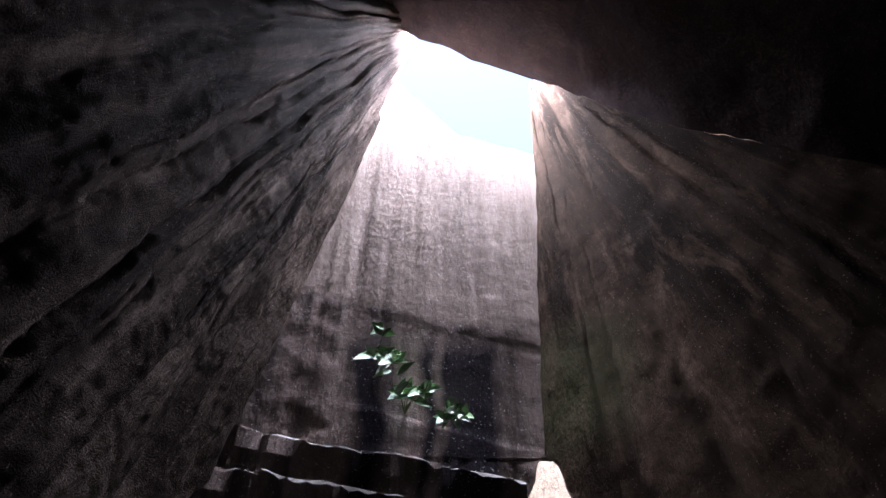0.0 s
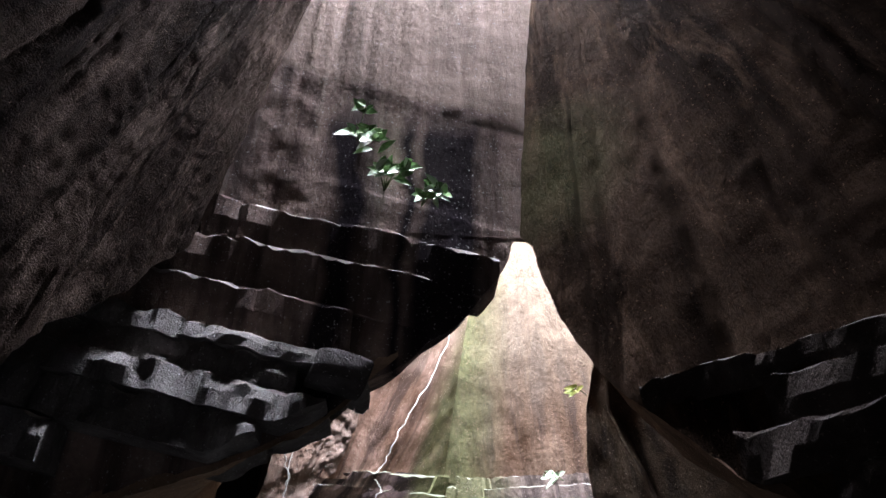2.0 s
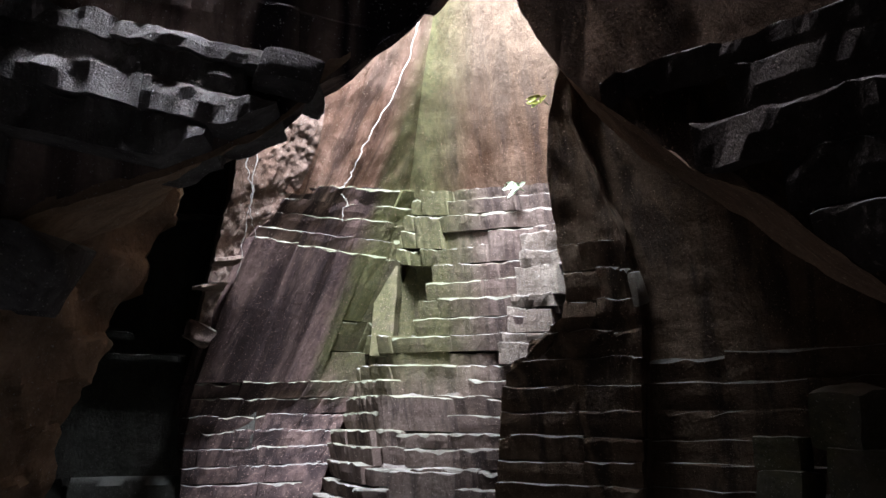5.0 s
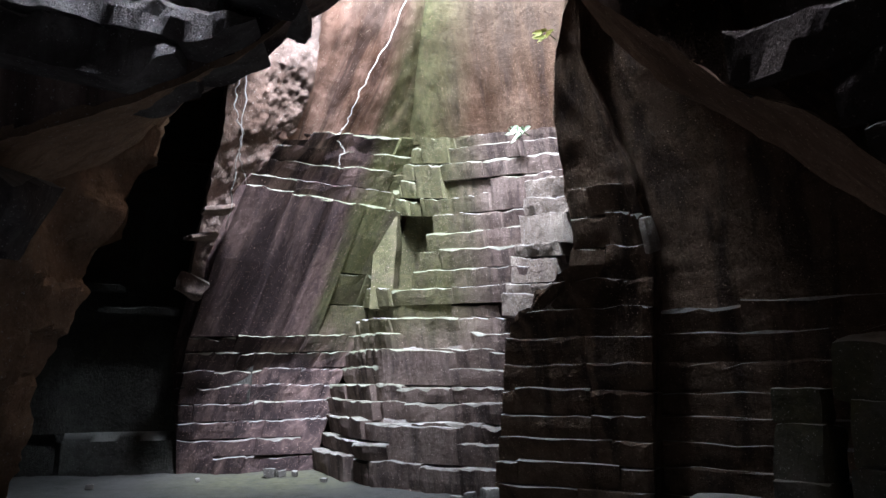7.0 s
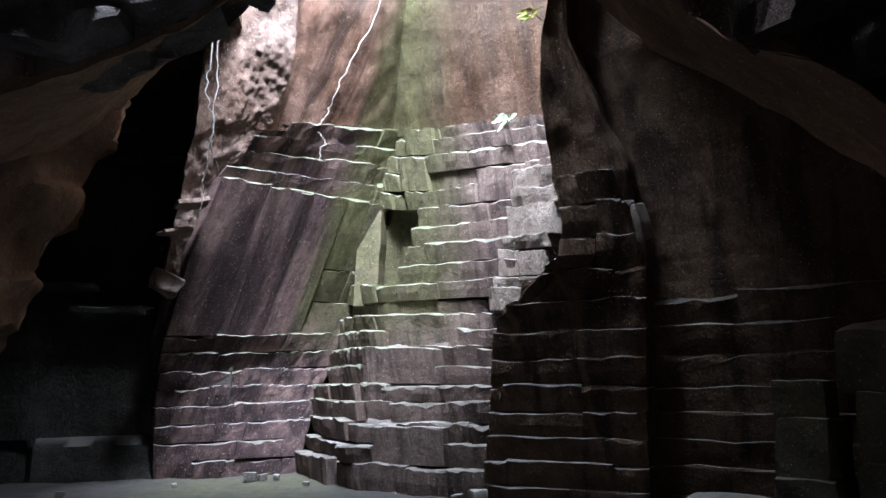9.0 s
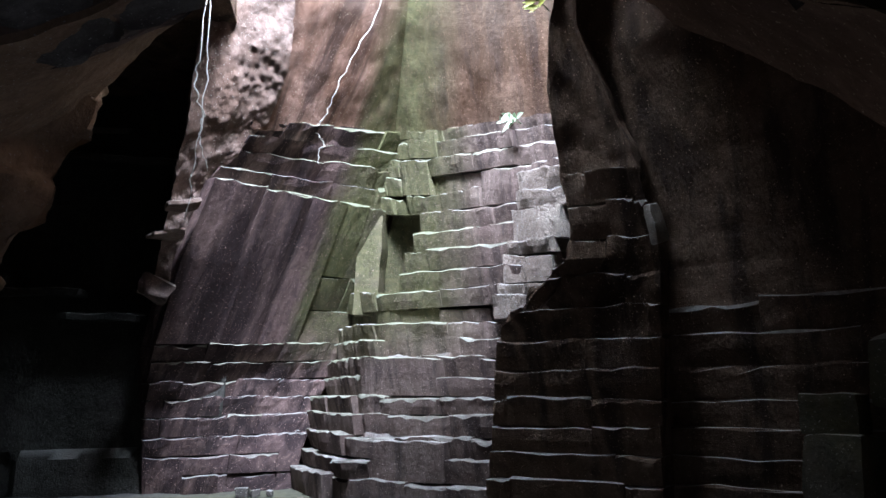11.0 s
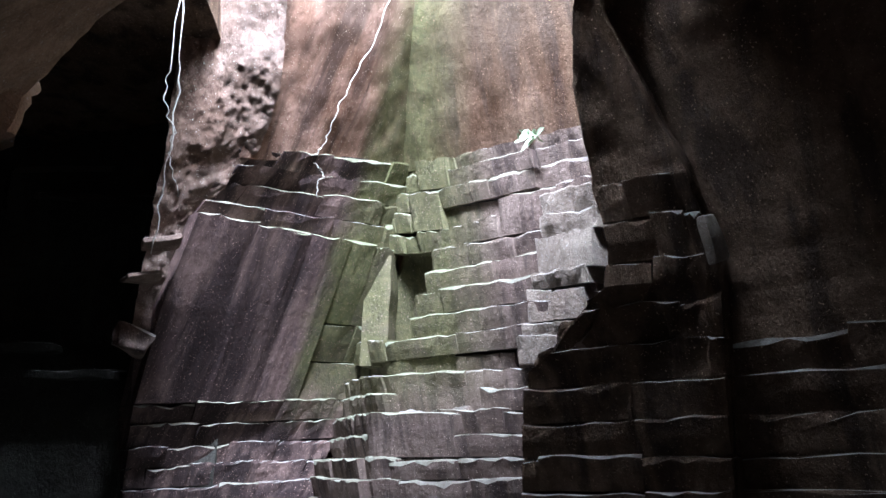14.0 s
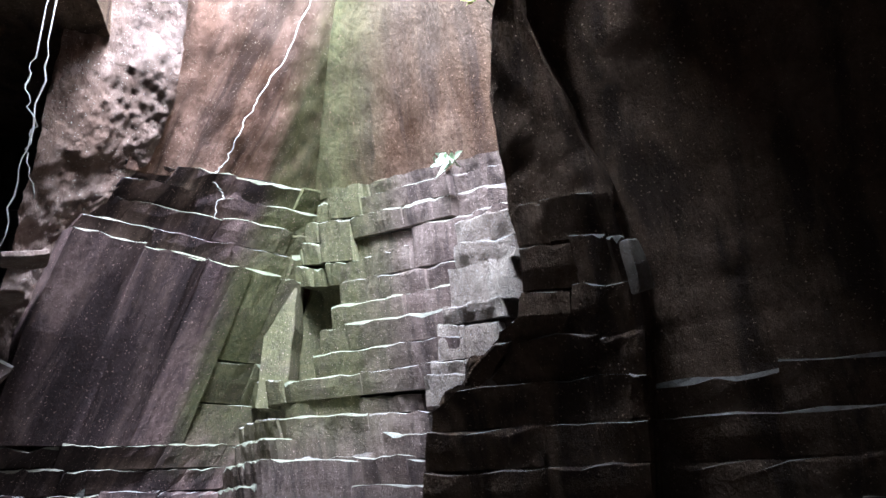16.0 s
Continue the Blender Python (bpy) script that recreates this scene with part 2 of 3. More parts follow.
def sheet(name, columns, nu, nv, back, material, shape=None, rough=0.05, scale=1.3, ragged=0.0, thick=None, label="", category="rock wall", smooth=True):
    """A rock face through columns of places (v along each column, u from column to column), with a back face and rims.
    shape(p, u, v): how far the face stands out at a place; thick(u, v): how much of back is used there."""
    grid = []
    for v in range(nv + 1):
        row = [along(c, v / nv) for c in columns]
        grid.append([along(row, u / nu) for u in range(nu + 1)])
    back = Vector(back)
    front = []
    for v in range(nv + 1):
        for u in range(nu + 1):
            p = grid[v][u]
            du = grid[v][min(u + 1, nu)] - grid[v][max(u - 1, 0)]
            dv = grid[min(v + 1, nv)][u] - grid[max(v - 1, 0)][u]
            n = du.cross(dv).normalized()
            if n.dot(back) > 0:
                n = -n
            d = rough * fbm(p, scale) + 0.3 * rough * fbm(p, scale * 6)
            if shape:
                d += shape(p, u / nu, v / nv)
            q = p + n * d
            if ragged and (u in (0, nu) or v in (0, nv)):
                q += Vector((fbm(p, 3.1), fbm(p + Vector((9, 0, 0)), 3.1), fbm(p + Vector((0, 9, 0)), 3.1))) * ragged
            front.append(q)
    w, size = nu + 1, len(front)
    verts = front + [p + back * (thick((i % w) / nu, (i // w) / nv) if thick else 1.0) for i, p in enumerate(front)]
    faces = [(v * w + u, v * w + u + 1, (v + 1) * w + u + 1, (v + 1) * w + u) for v in range(nv) for u in range(nu)]
    faces += [tuple(i + size for i in reversed(f)) for f in faces]
    rim = list(range(w)) + [v * w + nu for v in range(1, nv + 1)] + [nv * w + u for u in range(nu - 1, -1, -1)] + [v * w for v in range(nv - 1, 0, -1)]
    faces += [(a, a + size, b + size, b) for a, b in zip(rim, rim[1:] + rim[:1])]
    ob = mesh_object(name, verts, faces, material)
    bm = bmesh.new()
    bm.from_mesh(ob.data)
    bmesh.ops.recalc_face_normals(bm, faces=bm.faces)
    for e in bm.edges:
        e.smooth = e.calc_face_angle(3.0) < 0.7
    for f in bm.faces:
        f.smooth = smooth
    bm.to_mesh(ob.data)
    bm.free()
    return tagged(ob, label, category, kind="structure")


def loft(name, first, second, nu, nv, back, material, rough=0.05, scale=1.3, ragged=0.0, label="", category="rock wall", thick=None, shape=None):
    """A sheet between two polylines: u along them, v from one to the other."""
    n = len(first)
    return sheet(name, list(zip(first, second)), nu, nv, back, material, shape, rough, scale, ragged, thick, label, category)


def courses(parent, surf, levels, widths, out, material, face, lip=0.05, upright=False, skip=None, least=None, depth=0.3, seed=1, span=(0.0, 1.0), name="stone_block", gap=0.002, dusty=0.8, tall=0.0, fine=6, uneven=0.024):
    """Quarried courses on a face: surf(u, f) is a place, levels the course lines in f, widths the least and most u of a block,
    out(u, k) how far the block stands out; least(u): the lowest f there, where an edge cuts the courses."""
    dice = random.Random(seed)
    face = Vector(face)
    for k in range(len(levels) - 1):
        low, high = levels[k], levels[k + 1]
        u0 = span[0] - dice.random() * widths[0]
        while u0 < span[1]:
            u1 = u0 + dice.uniform(*widths)
            a, b = max(u0, span[0]), min(u1, span[1])
            u0 = u1
            if b - a < 0.2 * widths[0] or (skip and skip((a + b) / 2, k)):
                dice.random()
                continue
            d, tip = out((a + b) / 2, k), lip * dice.uniform(0.4, 1.5)
            high = levels[k + 1] + dice.uniform(-0.03, 0.02)
            if tall and k + 2 < len(levels) and dice.random() < tall:
                high, d = levels[k + 2] + dice.uniform(-0.03, 0.0), d + 0.03
            nx, nz = fine, 3
            strip = dice.uniform(0.006, 0.03)
            bits, thin = [], False
            for j in range(nz + 1):
                for i in range(nx + 1):
                    u = a + (b - a) * i / nx
                    f0 = max(low, least(u)) if least else low
                    f = f0 + (high - f0) * (0, 0.5, 1, 1)[j]
                    if j == 2:
                        f = max(f0, f - strip * (0.3 + abs(noise.noise(Vector((u * 14, high * 3, 1)))) * 3.0))
                    thin = thin or (i in (1, nx - 1) and high - f0 < 0.05)
                    p = Vector(surf(u, f))
                    if upright:
                        q = Vector(surf(u, (low + high) / 2))
                        p = Vector((q.x, q.y, p.z))
                    t = Vector(surf(u + 0.01, f)) - Vector(surf(u - 0.01, f))
                    h = Vector((t.y, -t.x, 0)).normalized()
                    if h.dot(face) < 0:
                        h = -h
                    edge = i in (0, nx) or j in (0, nz)
                    way = t.normalized() * (gap if i == 0 else -gap if i == nx else 0)
                    lift = gap if j == 0 else -gap if j == nz else 0
                    wear = 0.5 * noise.noise(p * 9) + 0.6 * noise.noise(p * 3.3)
                    rise = 0.03 * noise.noise(p * 4 + Vector((3, 1, 7))) + 0.02 * noise.noise(p * 11) if j >= 2 else 0.0
                    spot = p + h * (d + tip * min(j, 2) / 2 + uneven * wear - (0.012 if edge else 0)) + way + Vector((0, 0, lift + rise))
                    if i in (0, nx) and j in (0, nz):
                        spot -= h * 0.02 * dice.random()
                    bits.append((spot, h))
            if thin:
                continue
            w = nx + 1
            rim = [i for i in range(w)] + [j * w + nx for j in range(1, nz + 1)] + [nz * w + i for i in range(nx - 1, -1, -1)] + [j * w for j in range(nz - 1, 0, -1)]
            verts = [p for p, _ in bits] + [bits[i][0] - bits[i][1] * depth for i in rim]
            n = len(bits)
            faces = [(j * w + i, j * w + i + 1, (j + 1) * w + i + 1, (j + 1) * w + i) for j in range(nz) for i in range(nx)]
            faces += [(rim[i], n + i, n + (i + 1) % len(rim), rim[(i + 1) % len(rim)]) for i in range(len(rim))]
            cross = (verts[1] - verts[0]).cross(verts[w] - verts[0])
            if cross.dot(face) < 0:
                faces = [tuple(reversed(f)) for f in faces]
            ob = mesh_object(name, verts, faces, material)
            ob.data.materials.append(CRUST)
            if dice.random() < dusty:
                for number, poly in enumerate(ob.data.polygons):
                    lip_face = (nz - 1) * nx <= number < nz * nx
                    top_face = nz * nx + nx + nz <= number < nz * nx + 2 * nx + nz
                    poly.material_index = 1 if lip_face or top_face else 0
            ob.parent = parent


def columns_at(columns, levels):
    """surf(u, z) over columns, z read on the column named by levels."""
    zs = [p[2] for p in columns[levels]]
    steps = [i / (len(zs) - 1) for i in range(len(zs))]

    def surf(u, z):
        f = float(np.interp(z, zs, steps))
        row = [along(c, f) for c in columns]
        return along(row, u)
    return surf


# ---- the two chambers ----
def clods(p, u, v):
    return 0.012 * noise.noise(p * 9) + 0.02 * max(0.0, noise.noise(p * 2.3))


floor = sheet("floor", [[(-7.5, -6.5, 0), (-7.5, 16.5, 0)], [(7.5, -6.5, 0), (7.5, 16.5, 0)]], 220, 320, (0, 0, -0.3), GROUND, clods, 0.03, 0.9, label="damp earth quarry floor with patches of moss", category="floor")


def groove(value, width):
    return max(0.0, 1 - abs(value) / width)


# hanging wall between the chambers
def niche(p, u, v):
    """A shallow cut niche under the weathered upper part, and run grooves above it."""
    line = 5.68 - 0.25 * p.x + 0.03 * noise.noise(p * 5)
    sill = 4.68 - 0.28 * p.x + 0.02 * noise.noise(p * 6)
    d = 0.006 * noise.noise(Vector((p.x * 5, 0, p.z * 0.4))) + 0.004 * noise.noise(Vector((p.x * 13, 1, p.z * 0.8))) + 0.0015 * noise.noise(p * 12)
    inside = min(line - p.z, p.z - sill, p.x + 0.84 - 0.04 * noise.noise(p * 4))
    d -= 0.004 * min(1.0, max(0.0, inside / 0.03))
    if p.z > line:
        d -= 0.005 * groove(noise.noise(Vector((p.x * 4, 3, p.z * 0.15))), 0.12)
    if p.x < -0.84 and p.z < line + 0.2:
        d += 0.007 * noise.noise(Vector((p.x * 4, 2, (p.z + 0.4 * p.x) * 5))) + 0.005 * noise.noise(p * 13)
    return d


wall_front = sheet("wall_front", [
    [(-1.86, 4.58, 4.40), (-1.77, 4.57, 4.87), (-1.5, 4.57, 6.25), (-1.25, 4.58, 7.35), (-0.88, 4.59, 8.95), (-0.75, 4.6, 9.9)],
    [(-0.4, 4.6, 4.44), (-0.4, 4.6, 4.87), (-0.3, 4.6, 6.0), (-0.15, 4.6, 7.0), (0.05, 4.6, 8.2), (0.15, 4.62, 8.5)],
    [(1.0, 4.63, 4.46), (1.0, 4.63, 4.8), (1.0, 4.62, 5.7), (1.0, 4.62, 6.5), (1.0, 4.62, 7.6), (1.0, 4.62, 8.1)]], 100, 150, (0, 0.5, 0.1), ROCK_FRONT, niche, 0.003, 1.1, thick=lambda u, v: min(1.0, 0.12 + 2.0 * v + 2.0 * max(0.0, 0.7 - u)),
    label="stained limestone quarry face under a skylight")

EDGE_X = [-3.2, -1.98, -1.1, -0.62, -0.3, 0.08, 0.2, 0.45, 0.56, 0.63, 0.645, 0.7]
EDGE_Z = [2.0, 2.45, 2.77, 3.0, 3.28, 3.57, 3.67, 3.96, 4.12, 4.27, 4.38, 4.48]
RIGHT_X = [0.7, 0.78, 0.80, 0.846, 0.90, 1.07, 1.26, 1.56, 1.78, 2.09, 2.7, 4.0, 5.2]
RIGHT_Z = [4.48, 4.32, 4.16, 3.92, 3.70, 3.25, 2.94, 2.49, 2.28, 1.8, 1.3, 0.4, -0.1]


def front_edge(x):
    return float(np.interp(x, EDGE_X, EDGE_Z)) + (0.03 if x < 0.4 else 0.008) * noise.noise(Vector((x * 5, 0, 0)))


def right_edge(x):
    return float(np.interp(x, RIGHT_X, RIGHT_Z)) + (0.03 if x > 1.0 else 0.008) * noise.noise(Vector((x * 5, 4, 0)))


def front_plane(x, z):
    return Vector((x, 4.6 + 0.02 * x, z))


def right_plane(x, z):
    return Vector((x, (5.04 + 0.07 * z - x) / 1.01, z))


lower = [[tuple(front_plane(x, front_edge(x))), tuple(front_plane(x, max(4.45, front_edge(x) + 0.02)))] for x in np.linspace(-3.2, 0.7, 160).tolist()]
wall_front_lower = sheet("wall_front_lower", lower, 318, 40, (-0.1, 0.6, 0.1), ROCK_FRONT, None, 0.012, 1.6, 0.01, thick=lambda u, v: 0.08 + 0.92 * min(1.0, 3 * (1 - u)),
    label="ledged lower edge of the hanging quarry wall")
# underside of the hanging wall over the side cave
underside = loft("wall_underside", [(-3.3, 4.55, 1.96), (-1.98, 4.55, 2.42), (-1.1, 4.56, 2.74), (-0.62, 4.57, 2.98), (-0.3, 4.58, 3.26), (-0.08, 4.6, 3.46)],
    [(-3.3, 6.0, 1.7), (-2.3, 6.4, 2.5), (-1.74, 6.6, 3.12), (-1.05, 6.35, 3.75), (-0.45, 5.7, 3.75), (-0.1, 5.2, 3.75)], 70, 30, (0, 0.1, 0.6), ROCK_PIER, 0.05, 1.4, label="brown underside of the hanging wall")


def ribs(p, u, v):
    """Broad facets and a few long narrow grooves that run up the side wall to the skylight."""
    s = 9.0 * (p.x - 0.95 + 0.03 * noise.noise(p * 2)) / (11.0 - p.z)
    d = 0.045 * noise.noise(Vector((s * 1.1, 2, p.z * 0.1))) + 0.012 * noise.noise(Vector((s * 5, 7, p.z * 0.25)))
    d -= 0.035 * groove(noise.noise(Vector((s * 1.6, 9, p.z * 0.06))), 0.1) + 0.016 * groove(noise.noise(Vector((s * 4.2, 4, p.z * 0.1))), 0.12)
    return d + 0.004 * noise.noise(p * 3.5) + 0.004 * noise.noise(p * 11)


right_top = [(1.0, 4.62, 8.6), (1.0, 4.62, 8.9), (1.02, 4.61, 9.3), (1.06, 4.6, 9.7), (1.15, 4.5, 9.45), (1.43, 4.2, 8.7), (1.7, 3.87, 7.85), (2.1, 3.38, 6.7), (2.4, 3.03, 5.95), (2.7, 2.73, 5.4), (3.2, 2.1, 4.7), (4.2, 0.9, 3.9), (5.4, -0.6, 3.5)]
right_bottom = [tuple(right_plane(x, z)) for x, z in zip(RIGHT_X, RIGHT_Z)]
wall_right = loft("wall_right", right_bottom, right_top, 240, 90, (0.35, 0.45, 0.25), ROCK_SIDE_DIMMED, 0.010, 1.0, 0.02, "brown ribbed quarry wall rising to the skylight, shade put into its colour", shape=ribs, thick=lambda u, v: 0.12 + 0.9 * min(1.0, max(0.0, 2.6 * u - 0.1)))


# worn underside of that wall's slanting edge
loft("wall_bevel", [tuple(right_plane(x, right_edge(x)) + Vector((0.01, 0.02, 0.02))) for x in (0.88, 1.0, 1.12, 1.27, 1.56, 1.76, 1.95, 2.2, 2.7, 4.0)],
    [(1.0, 4.9, 4.25), (1.14, 5.05, 3.95), (1.32, 5.05, 3.66), (1.51, 4.98, 3.35), (1.72, 4.75, 2.96), (2.05, 4.4, 2.56), (2.4, 4.01, 2.06), (2.7, 3.7, 1.75), (3.3, 3.2, 1.05), (4.6, 2.0, 0.1)],
    90, 16, (0.15, 0.2, 0.5), ROCK_BEVEL, 0.02, 1.5, 0.015, "brown worn underside of the slanting wall edge", "rock wall", shape=lambda p, u, v: 0.02 * noise.noise(Vector((v * 9, u * 3, 2))) - 0.03 * groove(v - 0.72, 0.06))


def ridges(p, u, v):
    s = 9.0 * (4.75 - p.y + 0.05 * noise.noise(p * 1.7)) / (11.5 - p.z)
    d = 0.09 * noise.noise(Vector((s * 1.2, 0, p.z * 0.07))) + 0.05 * noise.noise(Vector((s * 3.2, 5, p.z * 0.15)))
    d += 0.022 * noise.noise(Vector((s * 8, 3, p.z * 0.5)))
    d += 0.012 * noise.noise(Vector((s * 22, p.z * 0.9, 5))) + 0.008 * noise.noise(Vector((s * 7, p.z * 1.2, 2))) + 0.008 * noise.noise(Vector((s * 14, p.z * 3.2, 4)))
    d -= 0.06 * groove(noise.noise(Vector((s * 1.5, 11, p.z * 0.05))), 0.1) + 0.03 * groove(noise.noise(Vector((s * 3.4, 6, p.z * 0.1))), 0.1)
    return d + 0.004 * noise.noise(p * 5) + 0.008 * noise.noise(p * 15)


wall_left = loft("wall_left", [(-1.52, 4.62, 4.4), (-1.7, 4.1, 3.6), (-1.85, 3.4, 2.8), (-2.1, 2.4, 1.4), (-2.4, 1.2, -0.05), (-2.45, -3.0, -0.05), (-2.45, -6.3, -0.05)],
    [(-0.38, 4.6, 10.3), (-0.4, 4.2, 10.3), (-0.42, 3.8, 10.3), (-0.5, 3.0, 10.0), (-0.8, 1.4, 8.6), (-1.2, -3.0, 6.0), (-1.4, -6.3, 6.0)], 300, 260, (-0.4, 0.1, 0), ROCK_LEFT_DIMMED, 0.008, 1.3, label="rough grey ridged quarry wall, shade put into its colour", shape=ridges)
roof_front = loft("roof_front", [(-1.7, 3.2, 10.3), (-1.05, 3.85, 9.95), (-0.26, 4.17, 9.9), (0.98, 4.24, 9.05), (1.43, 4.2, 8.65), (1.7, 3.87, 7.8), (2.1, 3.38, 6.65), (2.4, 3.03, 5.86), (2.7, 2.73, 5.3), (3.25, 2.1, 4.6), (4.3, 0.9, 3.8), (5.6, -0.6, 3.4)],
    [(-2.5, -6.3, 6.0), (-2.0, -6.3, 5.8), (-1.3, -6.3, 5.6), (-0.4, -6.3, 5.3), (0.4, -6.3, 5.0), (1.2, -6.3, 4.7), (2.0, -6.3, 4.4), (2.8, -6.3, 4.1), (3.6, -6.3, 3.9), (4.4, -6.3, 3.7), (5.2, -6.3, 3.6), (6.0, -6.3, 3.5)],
    110, 90, (0, -0.15, 0.5), ROCK_ROOF_DIMMED, 0.06, 0.8, 0.02, "rock roof of the front chamber, shade put into its colour", "ceiling", shape=lambda p, u, v: 0.08 * noise.noise(Vector((p.x * 1.2 + p.z, p.y * 0.2, 4))))

# back chamber
CORNER = [(-0.86, 12.0, -0.05), (-0.78, 12.2, 0.5), (-0.62, 12.45, 1.0), (-0.42, 12.7, 1.6), (-0.2, 12.85, 2.3), (0.3, 12.35, 3.6), (0.56, 12.05, 4.95)]
LEFT_END = [(-2.72, 11.75, -0.05), (-2.7, 11.6, 0.5), (-2.66, 11.45, 1.0), (-2.56, 11.2, 1.5), (-2.33, 10.65, 2.2), (-1.78, 10.08, 3.5), (-1.2, 9.95, 4.35)]
BULGE = [(-0.06, 9.95, -0.05), (-0.02, 10.25, 0.5), (0.1, 10.65, 1.0), (0.22, 11.05, 1.6), (0.36, 11.75, 2.25), (0.8, 11.7, 3.45), (1.0, 11.35, 4.7)]
RIGHT_END = [(1.42, 9.15, -0.05), (1.48, 9.35, 0.5), (1.6, 9.55, 1.0), (1.8, 9.6, 1.5), (2.15, 9.35, 2.1), (2.35, 9.05, 3.1), (2.4, 8.95, 4.15)]
back_left = columns_at([LEFT_END, CORNER], 1)
back_right = columns_at([CORNER, BULGE, RIGHT_END], 0)
wall_back_left = sheet("wall_back_left", [LEFT_END, CORNER], 60, 90, (-0.2, 0.8, 0.1), ROCK_PURPLE, lambda p, u, v: -0.05, 0.05, 1.2, label="purple-brown quarried back wall with cut courses")


def recess(p, u, v):
    """A tall slot cut into the corner beside the pillar."""
    inside = min(u - 0.03, 0.55 - u, (p.z - 2.62) * 0.5, (3.8 - p.z) * 0.5)
    return -0.12 - (0.10 + 0.38 * min(1.0, max(0.0, (3.75 - p.z) / 1.1))) * min(1.0, max(0.0, inside / 0.05))


wall_back_right = sheet("wall_back_right", [CORNER, BULGE, RIGHT_END], 110, 140, (0.5, 0.8, 0), ROCK_BACK, recess, 0.04, 1.2, label="coursed back quarry wall with algae in its corner")


def drawn(p, u, v):
    return 0.03 * noise.noise(Vector((u * 9 + v * 2.0, 0, v * 0.8))) + 0.012 * noise.noise(Vector((u * 30 + v * 6, 3, v)))


SEAM = [(0.5, 12.15, 4.85), (0.66, 10.85, 6.2), (0.8, 10.2, 7.3), (0.9, 9.9, 8.6), (0.95, 9.8, 10.4)]
UPPER_LEFT = [(-1.2, 10.0, 4.25), (-0.78, 9.45, 5.5), (-0.6, 9.15, 6.5), (-0.75, 8.8, 8.4), (-0.7, 8.7, 10.4)]
UPPER_RIGHT = [(2.5, 8.85, 4.05), (2.4, 8.2, 5.6), (2.4, 7.9, 6.8), (2.4, 7.7, 8.4), (2.4, 7.6, 10.4)]
wall_upper_left = sheet("wall_upper_left", [UPPER_LEFT, SEAM], 50, 90, (-0.3, 0.6, 0.1), ROCK_UPPER, drawn, 0.04, 0.9, label="smooth rust-brown overhanging face above the courses")
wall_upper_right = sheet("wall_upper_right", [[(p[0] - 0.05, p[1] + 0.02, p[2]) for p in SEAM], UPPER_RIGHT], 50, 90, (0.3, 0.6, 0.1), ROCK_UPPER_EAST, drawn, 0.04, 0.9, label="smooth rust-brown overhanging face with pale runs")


def crumbled(p, u, v):
    return 0.035 * noise.noise(p * 3.4) + 0.02 * noise.noise(p * 9) + 0.016 * noise.noise(p * 21)


broken_edge = sheet("wall_broken_edge", [[(-2.35, 10.45, 2.4), (-2.07, 9.97, 3.36), (-1.76, 9.4, 4.19), (-1.6, 9.2, 5.2), (-1.4, 9.0, 6.7), (-1.2, 8.6, 10.4)],
    [(-2.2, 10.6, 2.5), (-1.68, 10.1, 3.6), (-1.0, 10.08, 4.4), (-0.74, 9.72, 4.9), (-0.6, 9.3, 5.8), (-0.5, 8.8, 10.4)]], 60, 150, (-0.25, 0.8, 0.05), ROCK_PINK, crumbled, 0.03, 2.0, 0.035,
    label="broken crumbling pink limestone edge lit from above")


def hewn(p, u, v):
    d = 0.05 * noise.noise(Vector((p.x * 2.2, 3, p.z * 0.35))) + 0.02 * noise.noise(p * 7)
    if p.z < 3.0 and u < 0.6:
        d -= 0.05
    return d


DARK_EDGE = [(1.32, 9.05, -0.05), (1.36, 8.8, 0.8), (1.40, 8.6, 1.5), (1.44, 8.45, 1.90), (1.57, 8.28, 1.93), (1.60, 8.25, 2.06), (1.75, 8.05, 2.09), (1.78, 8.02, 2.22), (1.90, 7.86, 2.25), (1.92, 7.83, 2.48), (1.96, 7.8, 2.52), (1.90, 7.77, 2.9), (1.84, 7.75, 3.2), (1.74, 7.65, 3.8), (1.76, 7.5, 4.3), (1.84, 7.3, 4.9), (1.95, 6.9, 6.0), (2.1, 6.6, 8.0), (2.2, 6.5, 10.4)]
DARK_BEND = [(max(x + 0.06, float(np.interp(z, (0, 2.4, 3.13, 4.31, 10.4), (2.66, 2.64, 2.45, 1.97, 1.9)))), float(np.interp(z, (0, 2.44, 3.13, 4.31, 10.4), (7.94, 7.55, 7.5, 7.4, 6.4))), z) for x, _, z in DARK_EDGE]
DARK_STEP = [(x + 0.16, y + 0.24, z) for x, y, z in DARK_BEND]
DARK_FAR = [(6.8, 4.6 - 0.12 * z, z) for _, _, z in DARK_EDGE]
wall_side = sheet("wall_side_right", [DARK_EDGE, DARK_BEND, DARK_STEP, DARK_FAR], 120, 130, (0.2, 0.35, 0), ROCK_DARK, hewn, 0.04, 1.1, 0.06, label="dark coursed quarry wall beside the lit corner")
pier = sheet("pier_left", [[(-4.6, 4.6, -0.05), (-4.6, 4.6, 1.5), (-4.6, 4.6, 4.2)], [(-2.86, 4.9, -0.05), (-2.5, 5.0, 1.5), (-2.0, 5.5, 4.2)],
    [(-2.42, 6.0, -0.05), (-2.22, 6.0, 0.9), (-2.02, 6.05, 1.55), (-1.88, 6.25, 2.2), (-1.58, 6.5, 3.0), (-1.5, 6.7, 4.2)]], 60, 80, (-0.9, 0.5, 0), ROCK_PIER, lambda p, u, v: 0.08 * noise.noise(p * 2.6) + 0.05 * noise.cell(p * 3.1), 0.06, 1.4, 0.09,
    label="rough brown rock pier beside the dark side cave")
